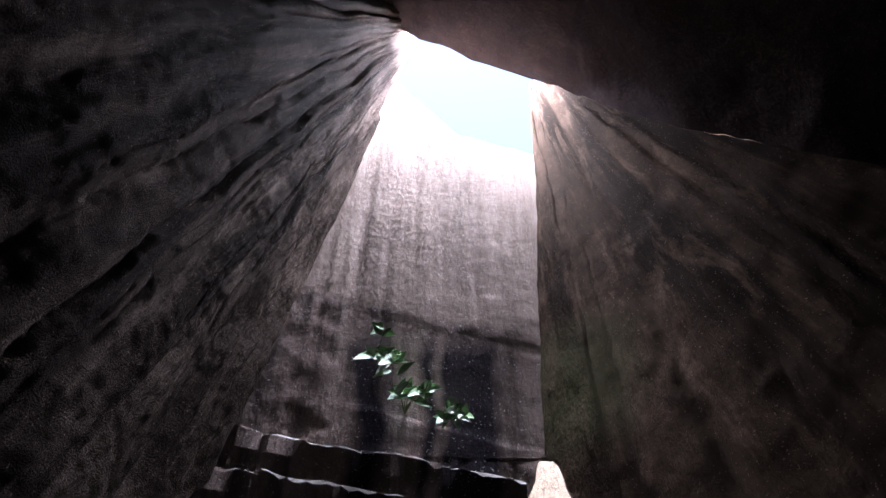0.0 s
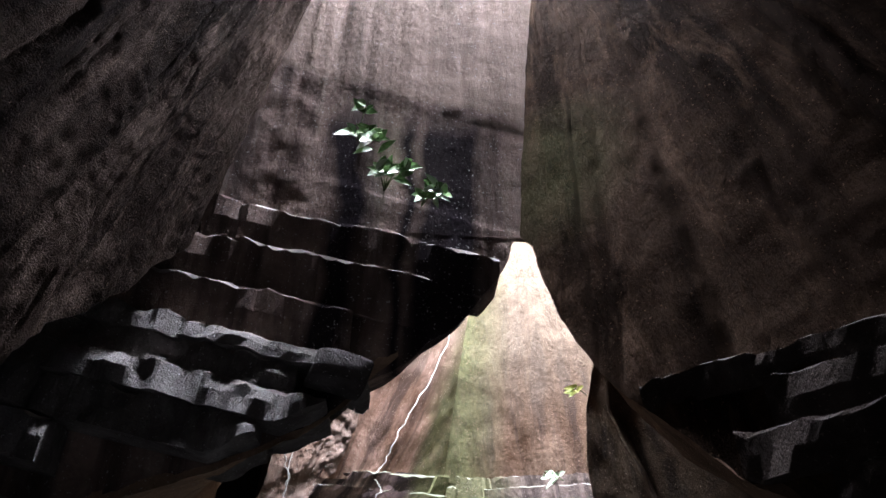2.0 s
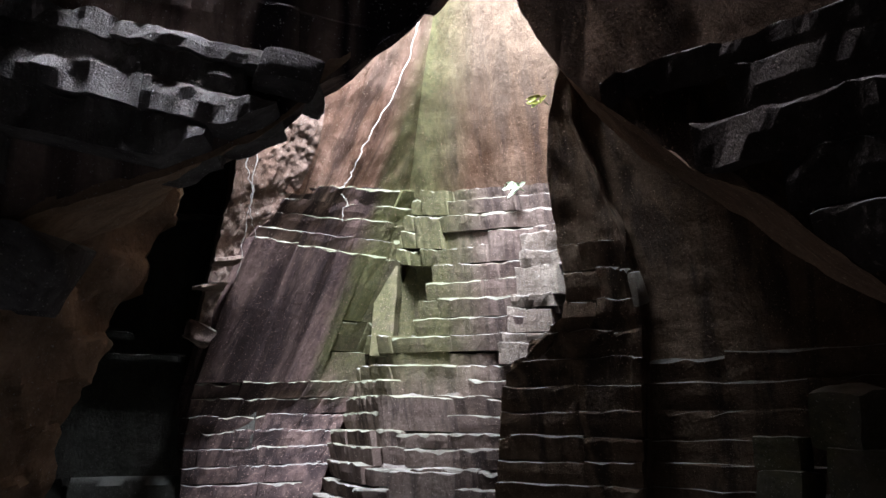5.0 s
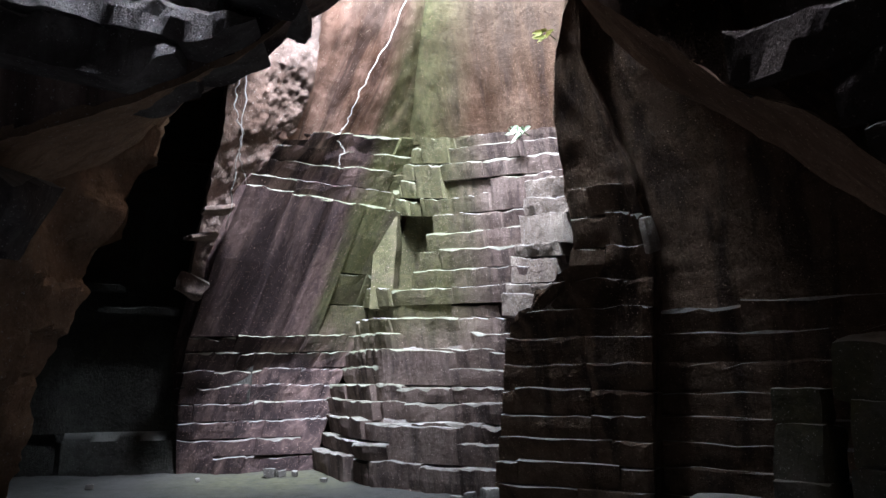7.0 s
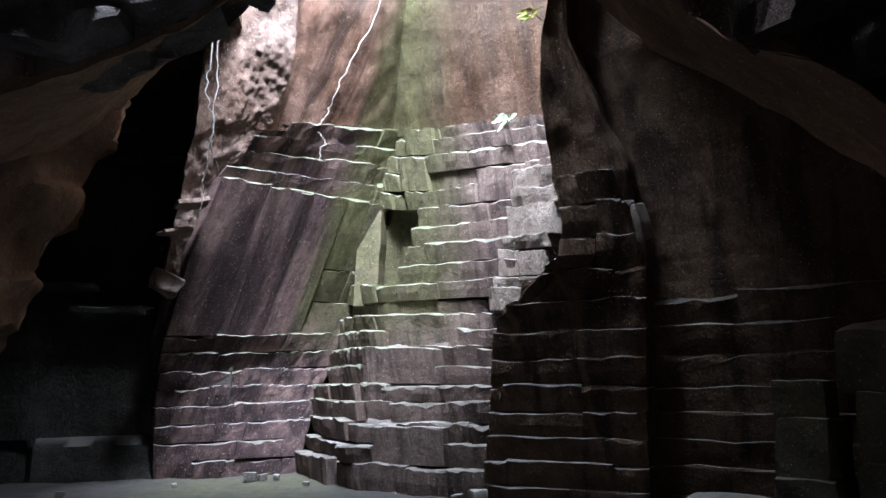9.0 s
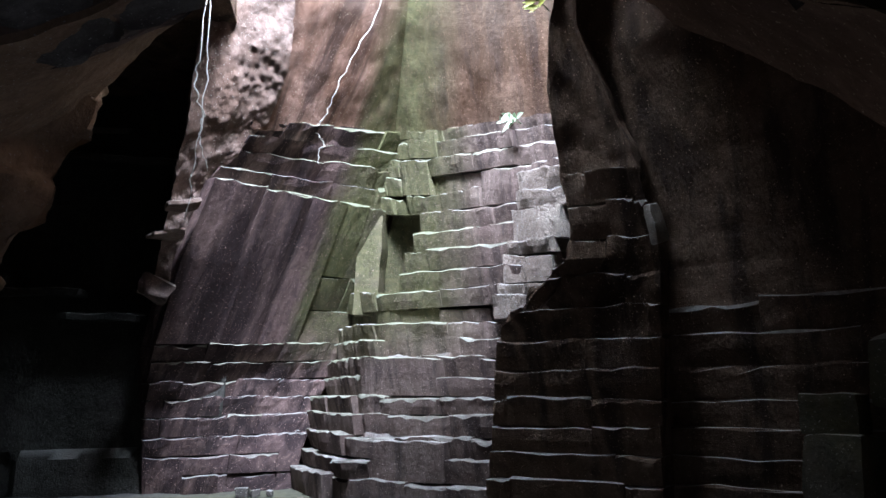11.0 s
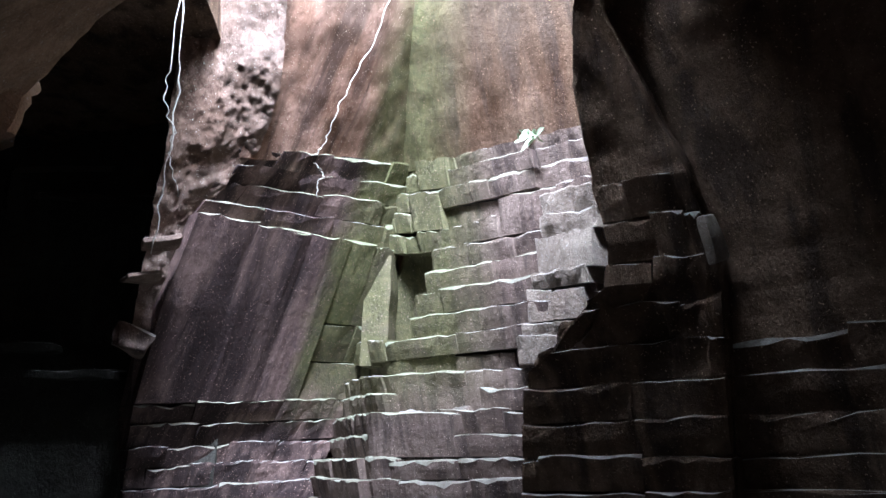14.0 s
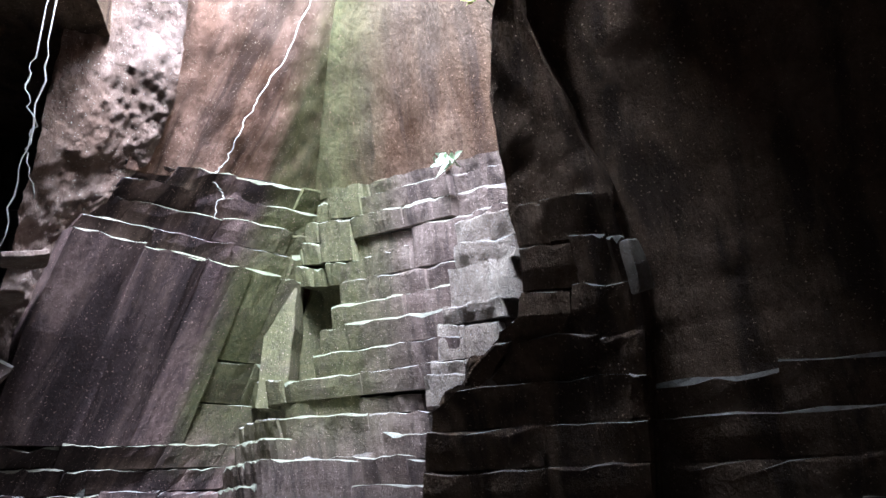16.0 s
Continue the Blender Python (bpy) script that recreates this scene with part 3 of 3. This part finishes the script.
side_cave = sheet("wall_side_cave", [[(-7, 11.3, -0.1), (-7, 11.3, 6.5)], [(-1.9, 12.0, -0.1), (-1.2, 11.3, 6.5)]], 50, 60, (0, 0.5, 0), ROCK_CAVE_DIMMED, lambda p, u, v: 0.10 * noise.cell(Vector((p.x * 0.7, 0, p.z * 1.9))), 0.06, 0.9, label="ledged end wall of the side cave, shade put into its colour")

# rock that closes the place
for spot, a, b, back in (("wall_west", [(-7, -6, -0.1), (-7, -6, 10.6)], [(-7, 16, -0.1), (-7, 16, 10.6)], (-0.5, 0, 0)), ("wall_east", [(7, -6, -0.1), (7, -6, 10.6)], [(7, 16, -0.1), (7, 16, 10.6)], (0.5, 0, 0)),
                         ("wall_south", [(-7, -6, -0.1), (-7, -6, 10.6)], [(7, -6, -0.1), (7, -6, 10.6)], (0, -0.5, 0)), ("wall_north", [(-7, 16, -0.1), (-7, 16, 10.6)], [(7, 16, -0.1), (7, 16, 10.6)], (0, 0.5, 0))):
    sheet(spot, [a, b], 16, 16, back, ROCK_DARK, None, 0.15, 0.4, label="dark closing rock wall of the quarry")


def roof_piece(name, x0, x1, y0, y1, z):
    return sheet(name, [[(x0, y0, z), (x0, y1, z)], [(x1, y0, z), (x1, y1, z)]], 12, 12, (0, 0, 0.5), ROCK_DARK, None, 0.03, 0.5, label="rock roof round the skylights", category="ceiling")


roof_piece("ceiling_west", -7.3, -0.72, -6.3, 16.3, 10.4)
roof_piece("ceiling_east", 2.25, 7.3, -6.3, 16.3, 10.4)
roof_piece("ceiling_south", -0.75, 2.3, -6.3, 3.7, 10.4)
roof_piece("ceiling_north", -0.75, 2.3, 9.6, 16.3, 10.4)
roof_piece("ceiling_cliff", -3.0, 5.0, 6.95, 17.0, 10.95)
# Unseen sill and slab, added to cut off light below the back lamp.
sheet("wall_shaft", [[(-2.6, 6.35, 6.9), (-2.6, 6.35, 7.35)], [(2.6, 6.35, 6.9), (2.6, 6.35, 7.35)]], 30, 20, (0, -0.3, 0), ROCK_DARK, None, 0.08, 1.0, 0.05, label="unseen rock sill added to block low light from the back lamp")
sheet("ceiling_between", [[(-3.5, 4.95, 7.0), (-3.5, 6.4, 7.0)], [(3.2, 4.95, 7.0), (3.2, 6.4, 7.0)]], 30, 20, (0, 0, 0.4), ROCK_DARK, None, 0.04, 0.8, label="unseen rock roof added between the skylights to block light", category="ceiling")
# Added out of view; its edge casts the slanting shadow on the side wall.
sheet("ceiling_right", [[(2.05, 4.6, 4.85), (2.1, 6.0, 4.8), (2.3, 7.1, 4.85)], [(2.9, 4.2, 4.7), (3.1, 5.6, 4.6), (3.2, 7.0, 4.65)], [(7, 0.5, 4.6), (7, 4.0, 4.6), (7, 8.4, 4.6)]], 60, 40, (0, 0, 0.6), ROCK_DARK, None, 0.06, 0.8, 0.03, label="unseen rock slab added to shade the side wall", category="ceiling")
sheet("ceiling_side_cave", [[(-7, 4.6, 5.0), (-7, 12, 5.0)], [(-1.2, 4.6, 5.6), (-1.3, 11.0, 5.2)]], 40, 40, (0, 0, 0.5), ROCK_DARK, None, 0.12, 0.7, label="dark rock roof of the side cave", category="ceiling")

# ---- things ----
def leaf_material(name, green, back):
    mat, tree, bsdf = nodes_of(name)
    k = Tree(tree)
    colour = k.mix(k.band(k.noise(30, 3, 0.6), 0.35, 0.65), green, back)
    k.link(colour, bsdf.inputs["Base Color"])
    bsdf.inputs["Roughness"].default_value = 0.5
    bsdf.inputs["Transmission Weight"].default_value = 0.0
    return mat


def plain(name, pale, dark, scale=18):
    mat, tree, bsdf = nodes_of(name)
    k = Tree(tree)
    k.link(k.mix(k.band(k.noise(scale, 4, 0.6), 0.35, 0.65), pale, dark), bsdf.inputs["Base Color"])
    bsdf.inputs["Roughness"].default_value = 0.8
    return mat


LEAF = leaf_material("fern_leaf", (0.13, 0.25, 0.08), (0.22, 0.34, 0.16))
LEAF_PALE = leaf_material("pale_leaf", (0.35, 0.45, 0.30), (0.45, 0.52, 0.42))
LEAF_YELLOW = leaf_material("yellow_leaf", (0.45, 0.50, 0.08), (0.55, 0.55, 0.15))
ROOT = plain("pale_root", (0.46, 0.44, 0.41), (0.32, 0.29, 0.26))
STEM = plain("plant_stem", (0.10, 0.13, 0.05), (0.07, 0.08, 0.04))
ROCK_BLOCK = rock("loose_block", (0.21, 0.20, 0.185), (0.12, 0.11, 0.10), 0.4, moss=0.9, moss_at=(3.7, 6.5, 1.1), moss_reach=(0.3, 1.0), dust=0.5)


def part(name, verts, faces, material, parent, label="", smooth=False):
    ob = mesh_object(name, verts, faces, material, smooth)
    ob.parent = parent
    return tagged(ob, label)


def tube(points, radius, sides=6):
    """A tapering round stem along places."""
    verts, faces = [], []
    for i, p in enumerate(points):
        p = Vector(p)
        way = (Vector(points[min(i + 1, len(points) - 1)]) - Vector(points[max(i - 1, 0)])).normalized()
        a = way.orthogonal().normalized()
        b = way.cross(a)
        r = radius * (1 - 0.5 * i / (len(points) - 1)) * (0.85 + 0.3 * noise.cell(p * 23))
        verts += [p + (a * math.cos(2 * math.pi * s / sides) + b * math.sin(2 * math.pi * s / sides)) * r for s in range(sides)]
    for i in range(len(points) - 1):
        faces += [(i * sides + s, i * sides + (s + 1) % sides, (i + 1) * sides + (s + 1) % sides, (i + 1) * sides + s) for s in range(sides)]
    faces += [tuple(range(sides))[::-1], tuple((len(points) - 1) * sides + s for s in range(sides))]
    return verts, faces


def leaf(base, tip, width, droop, side):
    """One pointed leaf, folded along its rib."""
    base, tip = Vector(base), Vector(tip)
    way = tip - base
    across = way.cross(Vector(side)).normalized()
    up = across.cross(way).normalized()
    verts, faces, steps = [], [], 6
    for i in range(steps + 1):
        f = i / steps
        w = width * math.sin(math.pi * f ** 0.8) * 0.5
        mid = base + way * f - Vector((0, 0, droop * f * f))
        verts += [mid - across * w + up * w * 0.35, mid, mid + across * w + up * w * 0.35]
    for i in range(steps):
        a = 3 * i
        faces += [(a, a + 1, a + 4, a + 3), (a + 1, a + 2, a + 5, a + 4)]
    return verts, faces


def plant(name, foot, spread, height, leaves, seed, out, label, long=0.12, materials=None, lean=(0, 0, 0)):
    """A small plant rooted in a joint of the rock: stems, each with a fan of leaves."""
    dice = random.Random(seed)
    root = new(name)
    root.location = foot
    tagged(root, label, "plant", "plants on the rock face")
    out = Vector(out)
    side = Vector((out.y, -out.x, 0)).normalized()
    for n in range(leaves):
        end = side * dice.uniform(-spread, spread) + out * dice.uniform(0.05, 0.16) + Vector((0, 0, dice.uniform(-0.25, 1.0) * height)) + Vector(lean) * dice.random()
        mid = end * 0.5 + Vector((0, 0, 0.04))
        part("stem", *tube([-out * 0.06, mid * 0.5, mid, end], 0.005, 5), STEM, root)
        for m in range(dice.randint(3, 5)):
            start = mid.lerp(end, dice.random())
            tip = start + (side * dice.uniform(-1, 1) + out * dice.uniform(0.2, 1.0) + Vector((0, 0, dice.uniform(-0.6, 0.5)))).normalized() * long * dice.uniform(0.7, 1.3)
            part("leaf", *leaf(start, tip, long * dice.uniform(0.35, 0.5), long * 0.25, out), dice.choice(materials or [LEAF, LEAF, LEAF_PALE]), root, smooth=True)
    return root


plant("fern_plant", (-0.52, 4.62, 5.28), 0.12, 0.34, 8, 3, (0, -1, 0), "leafy green fern growing from a joint high in the rock", 0.16, lean=(0.2, 0, -0.25))
plant("creeping_plant", (-0.28, 4.55, 4.82), 0.16, 0.10, 8, 4, (0, -1, 0), "trailing plant with pale green leaves on the niche sill", 0.14, lean=(0.1, 0, 0.02))
plant("creeping_plant", (0.0, 4.55, 4.70), 0.18, 0.05, 7, 8, (0, -1, 0), "trailing plant with pale green leaves on the niche sill", 0.14, lean=(0.15, 0, -0.08))
plant("ledge_plant", (1.86, 9.62, 4.22), 0.16, 0.10, 4, 5, (-0.8, -0.5, 0), "pale green sprig on a high ledge of the back wall", 0.16, [LEAF_PALE])
plant("yellow_plant", (1.77, 7.62, 4.55), 0.05, 0.08, 2, 6, (-0.7, -0.7, 0), "yellow-green leaf on the edge of the side wall", 0.11, [LEAF_YELLOW])


def root_on(name, points, radius, label, wander=0.02):
    dice = random.Random(len(points) * 7)
    fine = []
    for a, b in zip(points, points[1:]):
        for s in range(6):
            p = Vector(a).lerp(Vector(b), s / 6)
            fine.append(p + Vector((dice.uniform(-1, 1), dice.uniform(-1, 1), 0)) * wander)
    fine.append(Vector(points[-1]))
    ob = mesh_object(name, *tube(fine, radius), ROOT, True)
    return tagged(ob, label, "root", "roots down the rock")


root_on("hanging_root", [(0.55, 9.95, 6.75), (0.41, 10.22, 6.32), (0.18, 10.44, 5.81), (-0.09, 10.54, 5.35), (-0.23, 10.6, 5.09), (-0.34, 10.7, 4.84), (-0.45, 10.76, 4.64)], 0.0095, "thin pale root running down the rust-brown face")
root_on("hanging_root", [(-0.45, 10.76, 4.64), (-0.56, 10.74, 4.5), (-0.47, 10.85, 4.42), (-0.43, 10.88, 4.34), (-0.5, 10.9, 4.28), (-0.5, 10.92, 4.1)], 0.009, "kinked pale root end over the upper courses")
root_on("hanging_root", [(-1.42, 9.06, 6.9), (-1.34, 8.75, 6.6), (-1.27, 8.15, 5.6), (-1.26, 8.1, 4.33), (-1.28, 8.12, 3.76), (-1.34, 8.15, 3.3), (-1.42, 8.2, 2.75)], 0.011, "long pale root hanging in front of the side cave")
root_on("hanging_root", [(-1.38, 9.04, 7.1), (-1.32, 8.7, 6.7), (-1.24, 8.1, 5.5), (-1.33, 8.08, 4.2), (-1.36, 8.1, 3.95), (-1.28, 8.12, 3.7), (-1.31, 8.15, 3.5), (-1.24, 8.2, 3.2)], 0.009, "kinked thin root beside the long one")


def boulder(name, size, place, turn, material, label="", group="", seed=0, chip=0.10, parent=None, category="stone", rough=0.035):
    """A rough quarried block: a box cut finer, its corners knocked off and its faces uneven."""
    bm = bmesh.new()
    bmesh.ops.create_cube(bm, size=1)
    bmesh.ops.subdivide_edges(bm, edges=bm.edges[:], cuts=5, use_grid_fill=True)
    for v in bm.verts:
        p = Vector(v.co)
        far = sum(max(0.0, abs(c) - 0.36) for c in p)
        p *= 1 - chip * 2.2 * max(0.0, far - 0.14)
        p = Vector((p.x * size[0], p.y * size[1], p.z * size[2]))
        q = p * 4 + Vector((seed * 7.1, 0, 0))
        v.co = p + rough * Vector((noise.noise(q), noise.noise(q + Vector((5, 0, 0))), noise.noise(q + Vector((0, 5, 0)))))
    me = bpy.data.meshes.new(name)
    bm.to_mesh(me)
    bm.free()
    me.materials.append(material)
    ob = new(name, me)
    ob.matrix_world = pose(*place, *turn)
    if parent:
        ob.parent = parent
        return ob
    return tagged(ob, label, category, group)


STACK = "blocks stacked by the side wall"
for n, (size, place, turn, label) in enumerate((
        ((0.42, 0.45, 0.50), (3.42, 6.55, 0.25), (0, 0, 38), "squared grey limestone block at the foot of a stack"),
        ((0.38, 0.40, 0.43), (3.44, 6.56, 0.70), (0, 2, 30), "squared limestone block standing on another"),
        ((0.34, 0.36, 0.30), (3.42, 6.58, 1.05), (0, 0, 44), "small limestone block on top of a stack"),
        ((0.55, 0.50, 0.62), (3.92, 6.22, 0.31), (0, 0, 33), "large mossy limestone block on the quarry floor"),
        ((0.50, 0.46, 0.50), (3.90, 6.26, 0.86), (0, 0, 48), "mossy limestone block standing on a larger one"),
        ((0.48, 0.42, 0.48), (3.86, 6.30, 1.34), (8, -10, 30), "tilted green-stained limestone block on a stack"),
        ((0.36, 0.34, 0.26), (3.55, 6.02, 0.13), (0, 0, 20), "low limestone block lying on the floor"),
        ((0.50, 0.46, 0.50), (4.42, 5.85, 0.25), (0, 0, 40), "squared limestone block on the quarry floor"),
        ((0.44, 0.42, 0.44), (4.40, 5.88, 0.71), (0, 4, 28), "limestone block standing on another"),
        ((0.62, 0.34, 0.30), (2.98, 7.05, 0.14), (0, 0, -38), "long flat-topped block at the foot of the side wall"),
        ((0.24, 0.22, 0.20), (2.62, 7.28, 0.09), (0, 12, 15), "broken stone lying by the side wall"),
        ((0.18, 0.20, 0.14), (2.48, 7.38, 0.06), (0, 0, 50), "small broken stone by the side wall"),
)):
    boulder("limestone_block", size, place, turn, ROCK_BLOCK, label, STACK, n)
for n, (x, y, s) in enumerate(((-1.36, 11.15, 0.16), (-1.22, 11.22, 0.11), (-1.05, 11.25, 0.09), (-2.2, 10.75, 0.07), (-0.62, 10.6, 0.08), (-3.3, 10.2, 0.09), (1.05, 9.0, 0.14), (1.25, 8.95, 0.2), (0.9, 8.9, 0.1))):
    boulder("loose_stone", (s, s * 0.8, s * 0.7), (x, y, s * 0.3 + 0.01), (0, 0, n * 40), ROCK_BLOCK, "small loose stone on the quarry floor", "loose stones on the floor", n + 30, 0.2)
# shelves and broken lumps that are still one with the rock
for n, (size, place, turn, material, owner) in enumerate((
        ((1.5, 0.6, 0.42), (-2.38, 4.6, 2.32), (8, 16, 12), ROCK_LEDGE, pier),
        ((0.36, 0.4, 0.05), (-1.86, 9.8, 3.28), (0, -14, 20), ROCK_PINK, broken_edge),
        ((0.36, 0.4, 0.045), (-2.08, 9.95, 2.98), (0, -8, 30), ROCK_PINK, broken_edge),
        ((1.5, 0.35, 0.12), (-3.0, 11.25, 4.2), (0, 2, 6), ROCK_CAVE_DIMMED, side_cave),
        ((1.2, 0.35, 0.10), (-4.0, 11.2, 2.5), (0, 0, 4), ROCK_CAVE_DIMMED, side_cave),
        ((1.0, 0.35, 0.10), (-3.2, 11.3, 2.2), (0, 1, 4), ROCK_CAVE_DIMMED, side_cave),
        ((0.34, 0.3, 0.26), (-2.28, 10.35, 2.42), (0, 20, 20), ROCK_BACK, broken_edge),
        ((0.34, 0.5, 1.46), (0.15, 12.4, 3.0), (0, 4, -12), ROCK_BACK, wall_back_right),
        ((0.26, 0.28, 0.30), (1.82, 8.3, 2.05), (0, 10, 20), ROCK_PINK, wall_side),
        ((0.13, 0.08, 0.30), (2.58, 7.47, 2.58), (0, -10, 20), ROCK_SLAB, wall_side),
        ((0.34, 0.26, 0.18), (-0.45, 4.42, 3.28), (0, 6, 10), ROCK_LEDGE, wall_front_lower))):
    boulder("rock_lump", size, place, turn, material, seed=50 + n, parent=owner, chip=0.05 if size[2] > 1 else 0.16, rough=0.035 if size[2] > 1 else 0.22 * min(size) + 0.02)

# ---- quarried courses ----
dice = random.Random(5)
shift = {}


def steady_out(tag, most, base=0.0):
    """A standing-out for each block that stays the same for its course and place."""
    def out(u, k):
        return base + most * noise.cell(Vector((u * 6.3, k * 3.7, tag * 5.1)))
    return out


# back wall, right of the corner: upright courses that step back as they rise
levels = [-0.05, 0.3, 0.52, 0.75, 0.98, 1.2, 1.44, 1.68, 1.92, 2.15, 2.36, 2.62, 2.9, 3.2, 3.48, 3.76, 4.02, 4.28, 4.55, 4.78, 4.98]


def right_out(u, k):
    d = 0.03 + 0.09 * noise.cell(Vector((u * 5.0, k * 1.9, 2.2)))
    if k >= 10:
        d = 0.02 + 0.05 * noise.cell(Vector((u * 5.0, k * 1.9, 2.2))) + 0.012 * (20 - k)
    return d


for first, last, start, seed in ((0, 11, 0.0, 11), (11, 15, 0.53, 21), (15, 20, 0.0, 23)):
    courses(wall_back_right, back_right, levels[first:last + 1], (0.12, 0.30), lambda u, k, first=first: right_out(u, k + first), ROCK_BACK, (-0.4, -1, 0), 0.03, True, seed=seed, span=(start, 1.0), depth=0.45, tall=0.16, fine=10, uneven=0.03)
# pale rough slab at the outer end, hanging in steps
courses(wall_back_right, back_right, [2.16, 2.47, 2.62, 3.0, 3.18, 3.62, 3.85, 4.16], (0.16, 0.24), lambda u, k: 0.20 + 0.015 * noise.cell(Vector((3, k * 2.3, 8.2))), ROCK_SLAB, (-0.4, -1, 0), 0.012, True, seed=31, span=(0.875, 1.0), depth=0.5, dusty=0.25, fine=10, uneven=0.06)
# left of the corner: courses below, one tall hewn face, courses above
low_left = [-0.05, 0.22, 0.46, 0.7, 0.95, 1.2, 1.45, 1.7, 1.93]
courses(wall_back_left, back_left, low_left[:7], (0.2, 0.42), steady_out(1, 0.05, 0.02), ROCK_PURPLE, (0.4, -1, 0), 0.04, seed=12, depth=0.4, tall=0.1, dusty=0.2, fine=10, uneven=0.035)
courses(wall_back_left, back_left, low_left[6:], (0.25, 0.5), steady_out(1, 0.04, 0.05), ROCK_PURPLE, (0.4, -1, 0), 0.07, seed=32, depth=0.4, dusty=1.0, fine=12, uneven=0.03)
courses(wall_back_left, back_left, [1.93, 2.4, 2.85, 3.8], (0.4, 0.6), lambda u, k: 0.10, ROCK_PURPLE, (0.4, -1, 0), 0.03, skip=lambda u, k: u < 0.55, seed=13, depth=0.4, gap=0.002)
courses(wall_back_left, back_left, [1.93, 3.8], (0.2, 0.3), lambda u, k: 0.12, ROCK_PURPLE, (0.4, -1, 0), 0.05, skip=lambda u, k: u > 0.62, seed=14, depth=0.4, gap=0.001)
courses(wall_back_left, back_left, [3.8, 4.1, 4.38, 4.66, 4.93], (0.22, 0.4), steady_out(2, 0.03, 0.0), ROCK_PURPLE, (0.4, -1, 0), 0.05, seed=15, depth=0.4)
# dark side wall
dark = columns_at([DARK_EDGE, DARK_BEND], 0)
dark_far = columns_at([DARK_STEP, DARK_FAR], 0)
rows_dark = [-0.05, 0.2, 0.44, 0.68, 0.92, 1.16, 1.42, 1.68, 1.94, 2.2, 2.5, 2.8, 3.1]
courses(wall_side, dark, rows_dark[8:], (0.3, 0.7), steady_out(3, 0.02, 0.02), ROCK_DARK, (-0.5, -1, 0), 0.02, seed=26, dusty=0.35)
courses(wall_side, dark, rows_dark[:9], (0.4, 1.0), steady_out(3, 0.02, 0.03), ROCK_DARK, (-0.5, -1, 0), 0.035, seed=16, dusty=0.55)
courses(wall_side, dark_far, rows_dark[:9], (0.2, 0.4), steady_out(4, 0.03, 0.03), ROCK_DARK, (-0.5, -1, 0), 0.03, seed=17, span=(0.0, 0.55), dusty=0.35)
# ledges of the hanging wall
fw = [2.0, 2.3, 2.58, 2.84, 3.06, 3.27, 3.42]
courses(wall_front_lower, lambda x, f: front_plane(x, f - 0.2 * (x + 0.33)), fw, (0.5, 1.1), lambda u, k: 0.34 - 0.04 * k + 0.05 * noise.cell(Vector((u * 2, k * 3.1, 0.5))), ROCK_HANG_BRIGHT, (0, -1, 0), -0.04, least=lambda x: front_edge(x) + 0.2 * (x + 0.33), seed=18, span=(-3.3, -0.28), depth=0.6, fine=22, uneven=0.13, dusty=0.4)
courses(wall_front_lower, lambda x, f: front_plane(x, f - 0.2 * (x + 0.33)), [3.42, 3.75, 4.1, 4.45], (0.5, 0.9), lambda u, k: 0.015 + 0.012 * (3 - k), ROCK_FRONT, (0, -1, 0), 0.025, least=lambda x: front_edge(x) + 0.2 * (x + 0.33), seed=19, span=(-3.0, 0.56), depth=0.3, dusty=0.4, fine=12, uneven=0.04)
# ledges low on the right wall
courses(wall_right, right_plane, [1.3, 1.6, 1.9, 2.2, 2.45, 2.68, 2.92, 3.1], (0.35, 0.8), lambda u, k: 0.08 - 0.01 * k + 0.02 * noise.cell(Vector((u * 2, k * 3.1, 4.5))), ROCK_SHELF_DIMMED, (-0.6, -0.8, 0), 0.02, least=right_edge, seed=20, span=(1.24, 4.0), depth=0.35, dusty=0.0, fine=16, uneven=0.06)
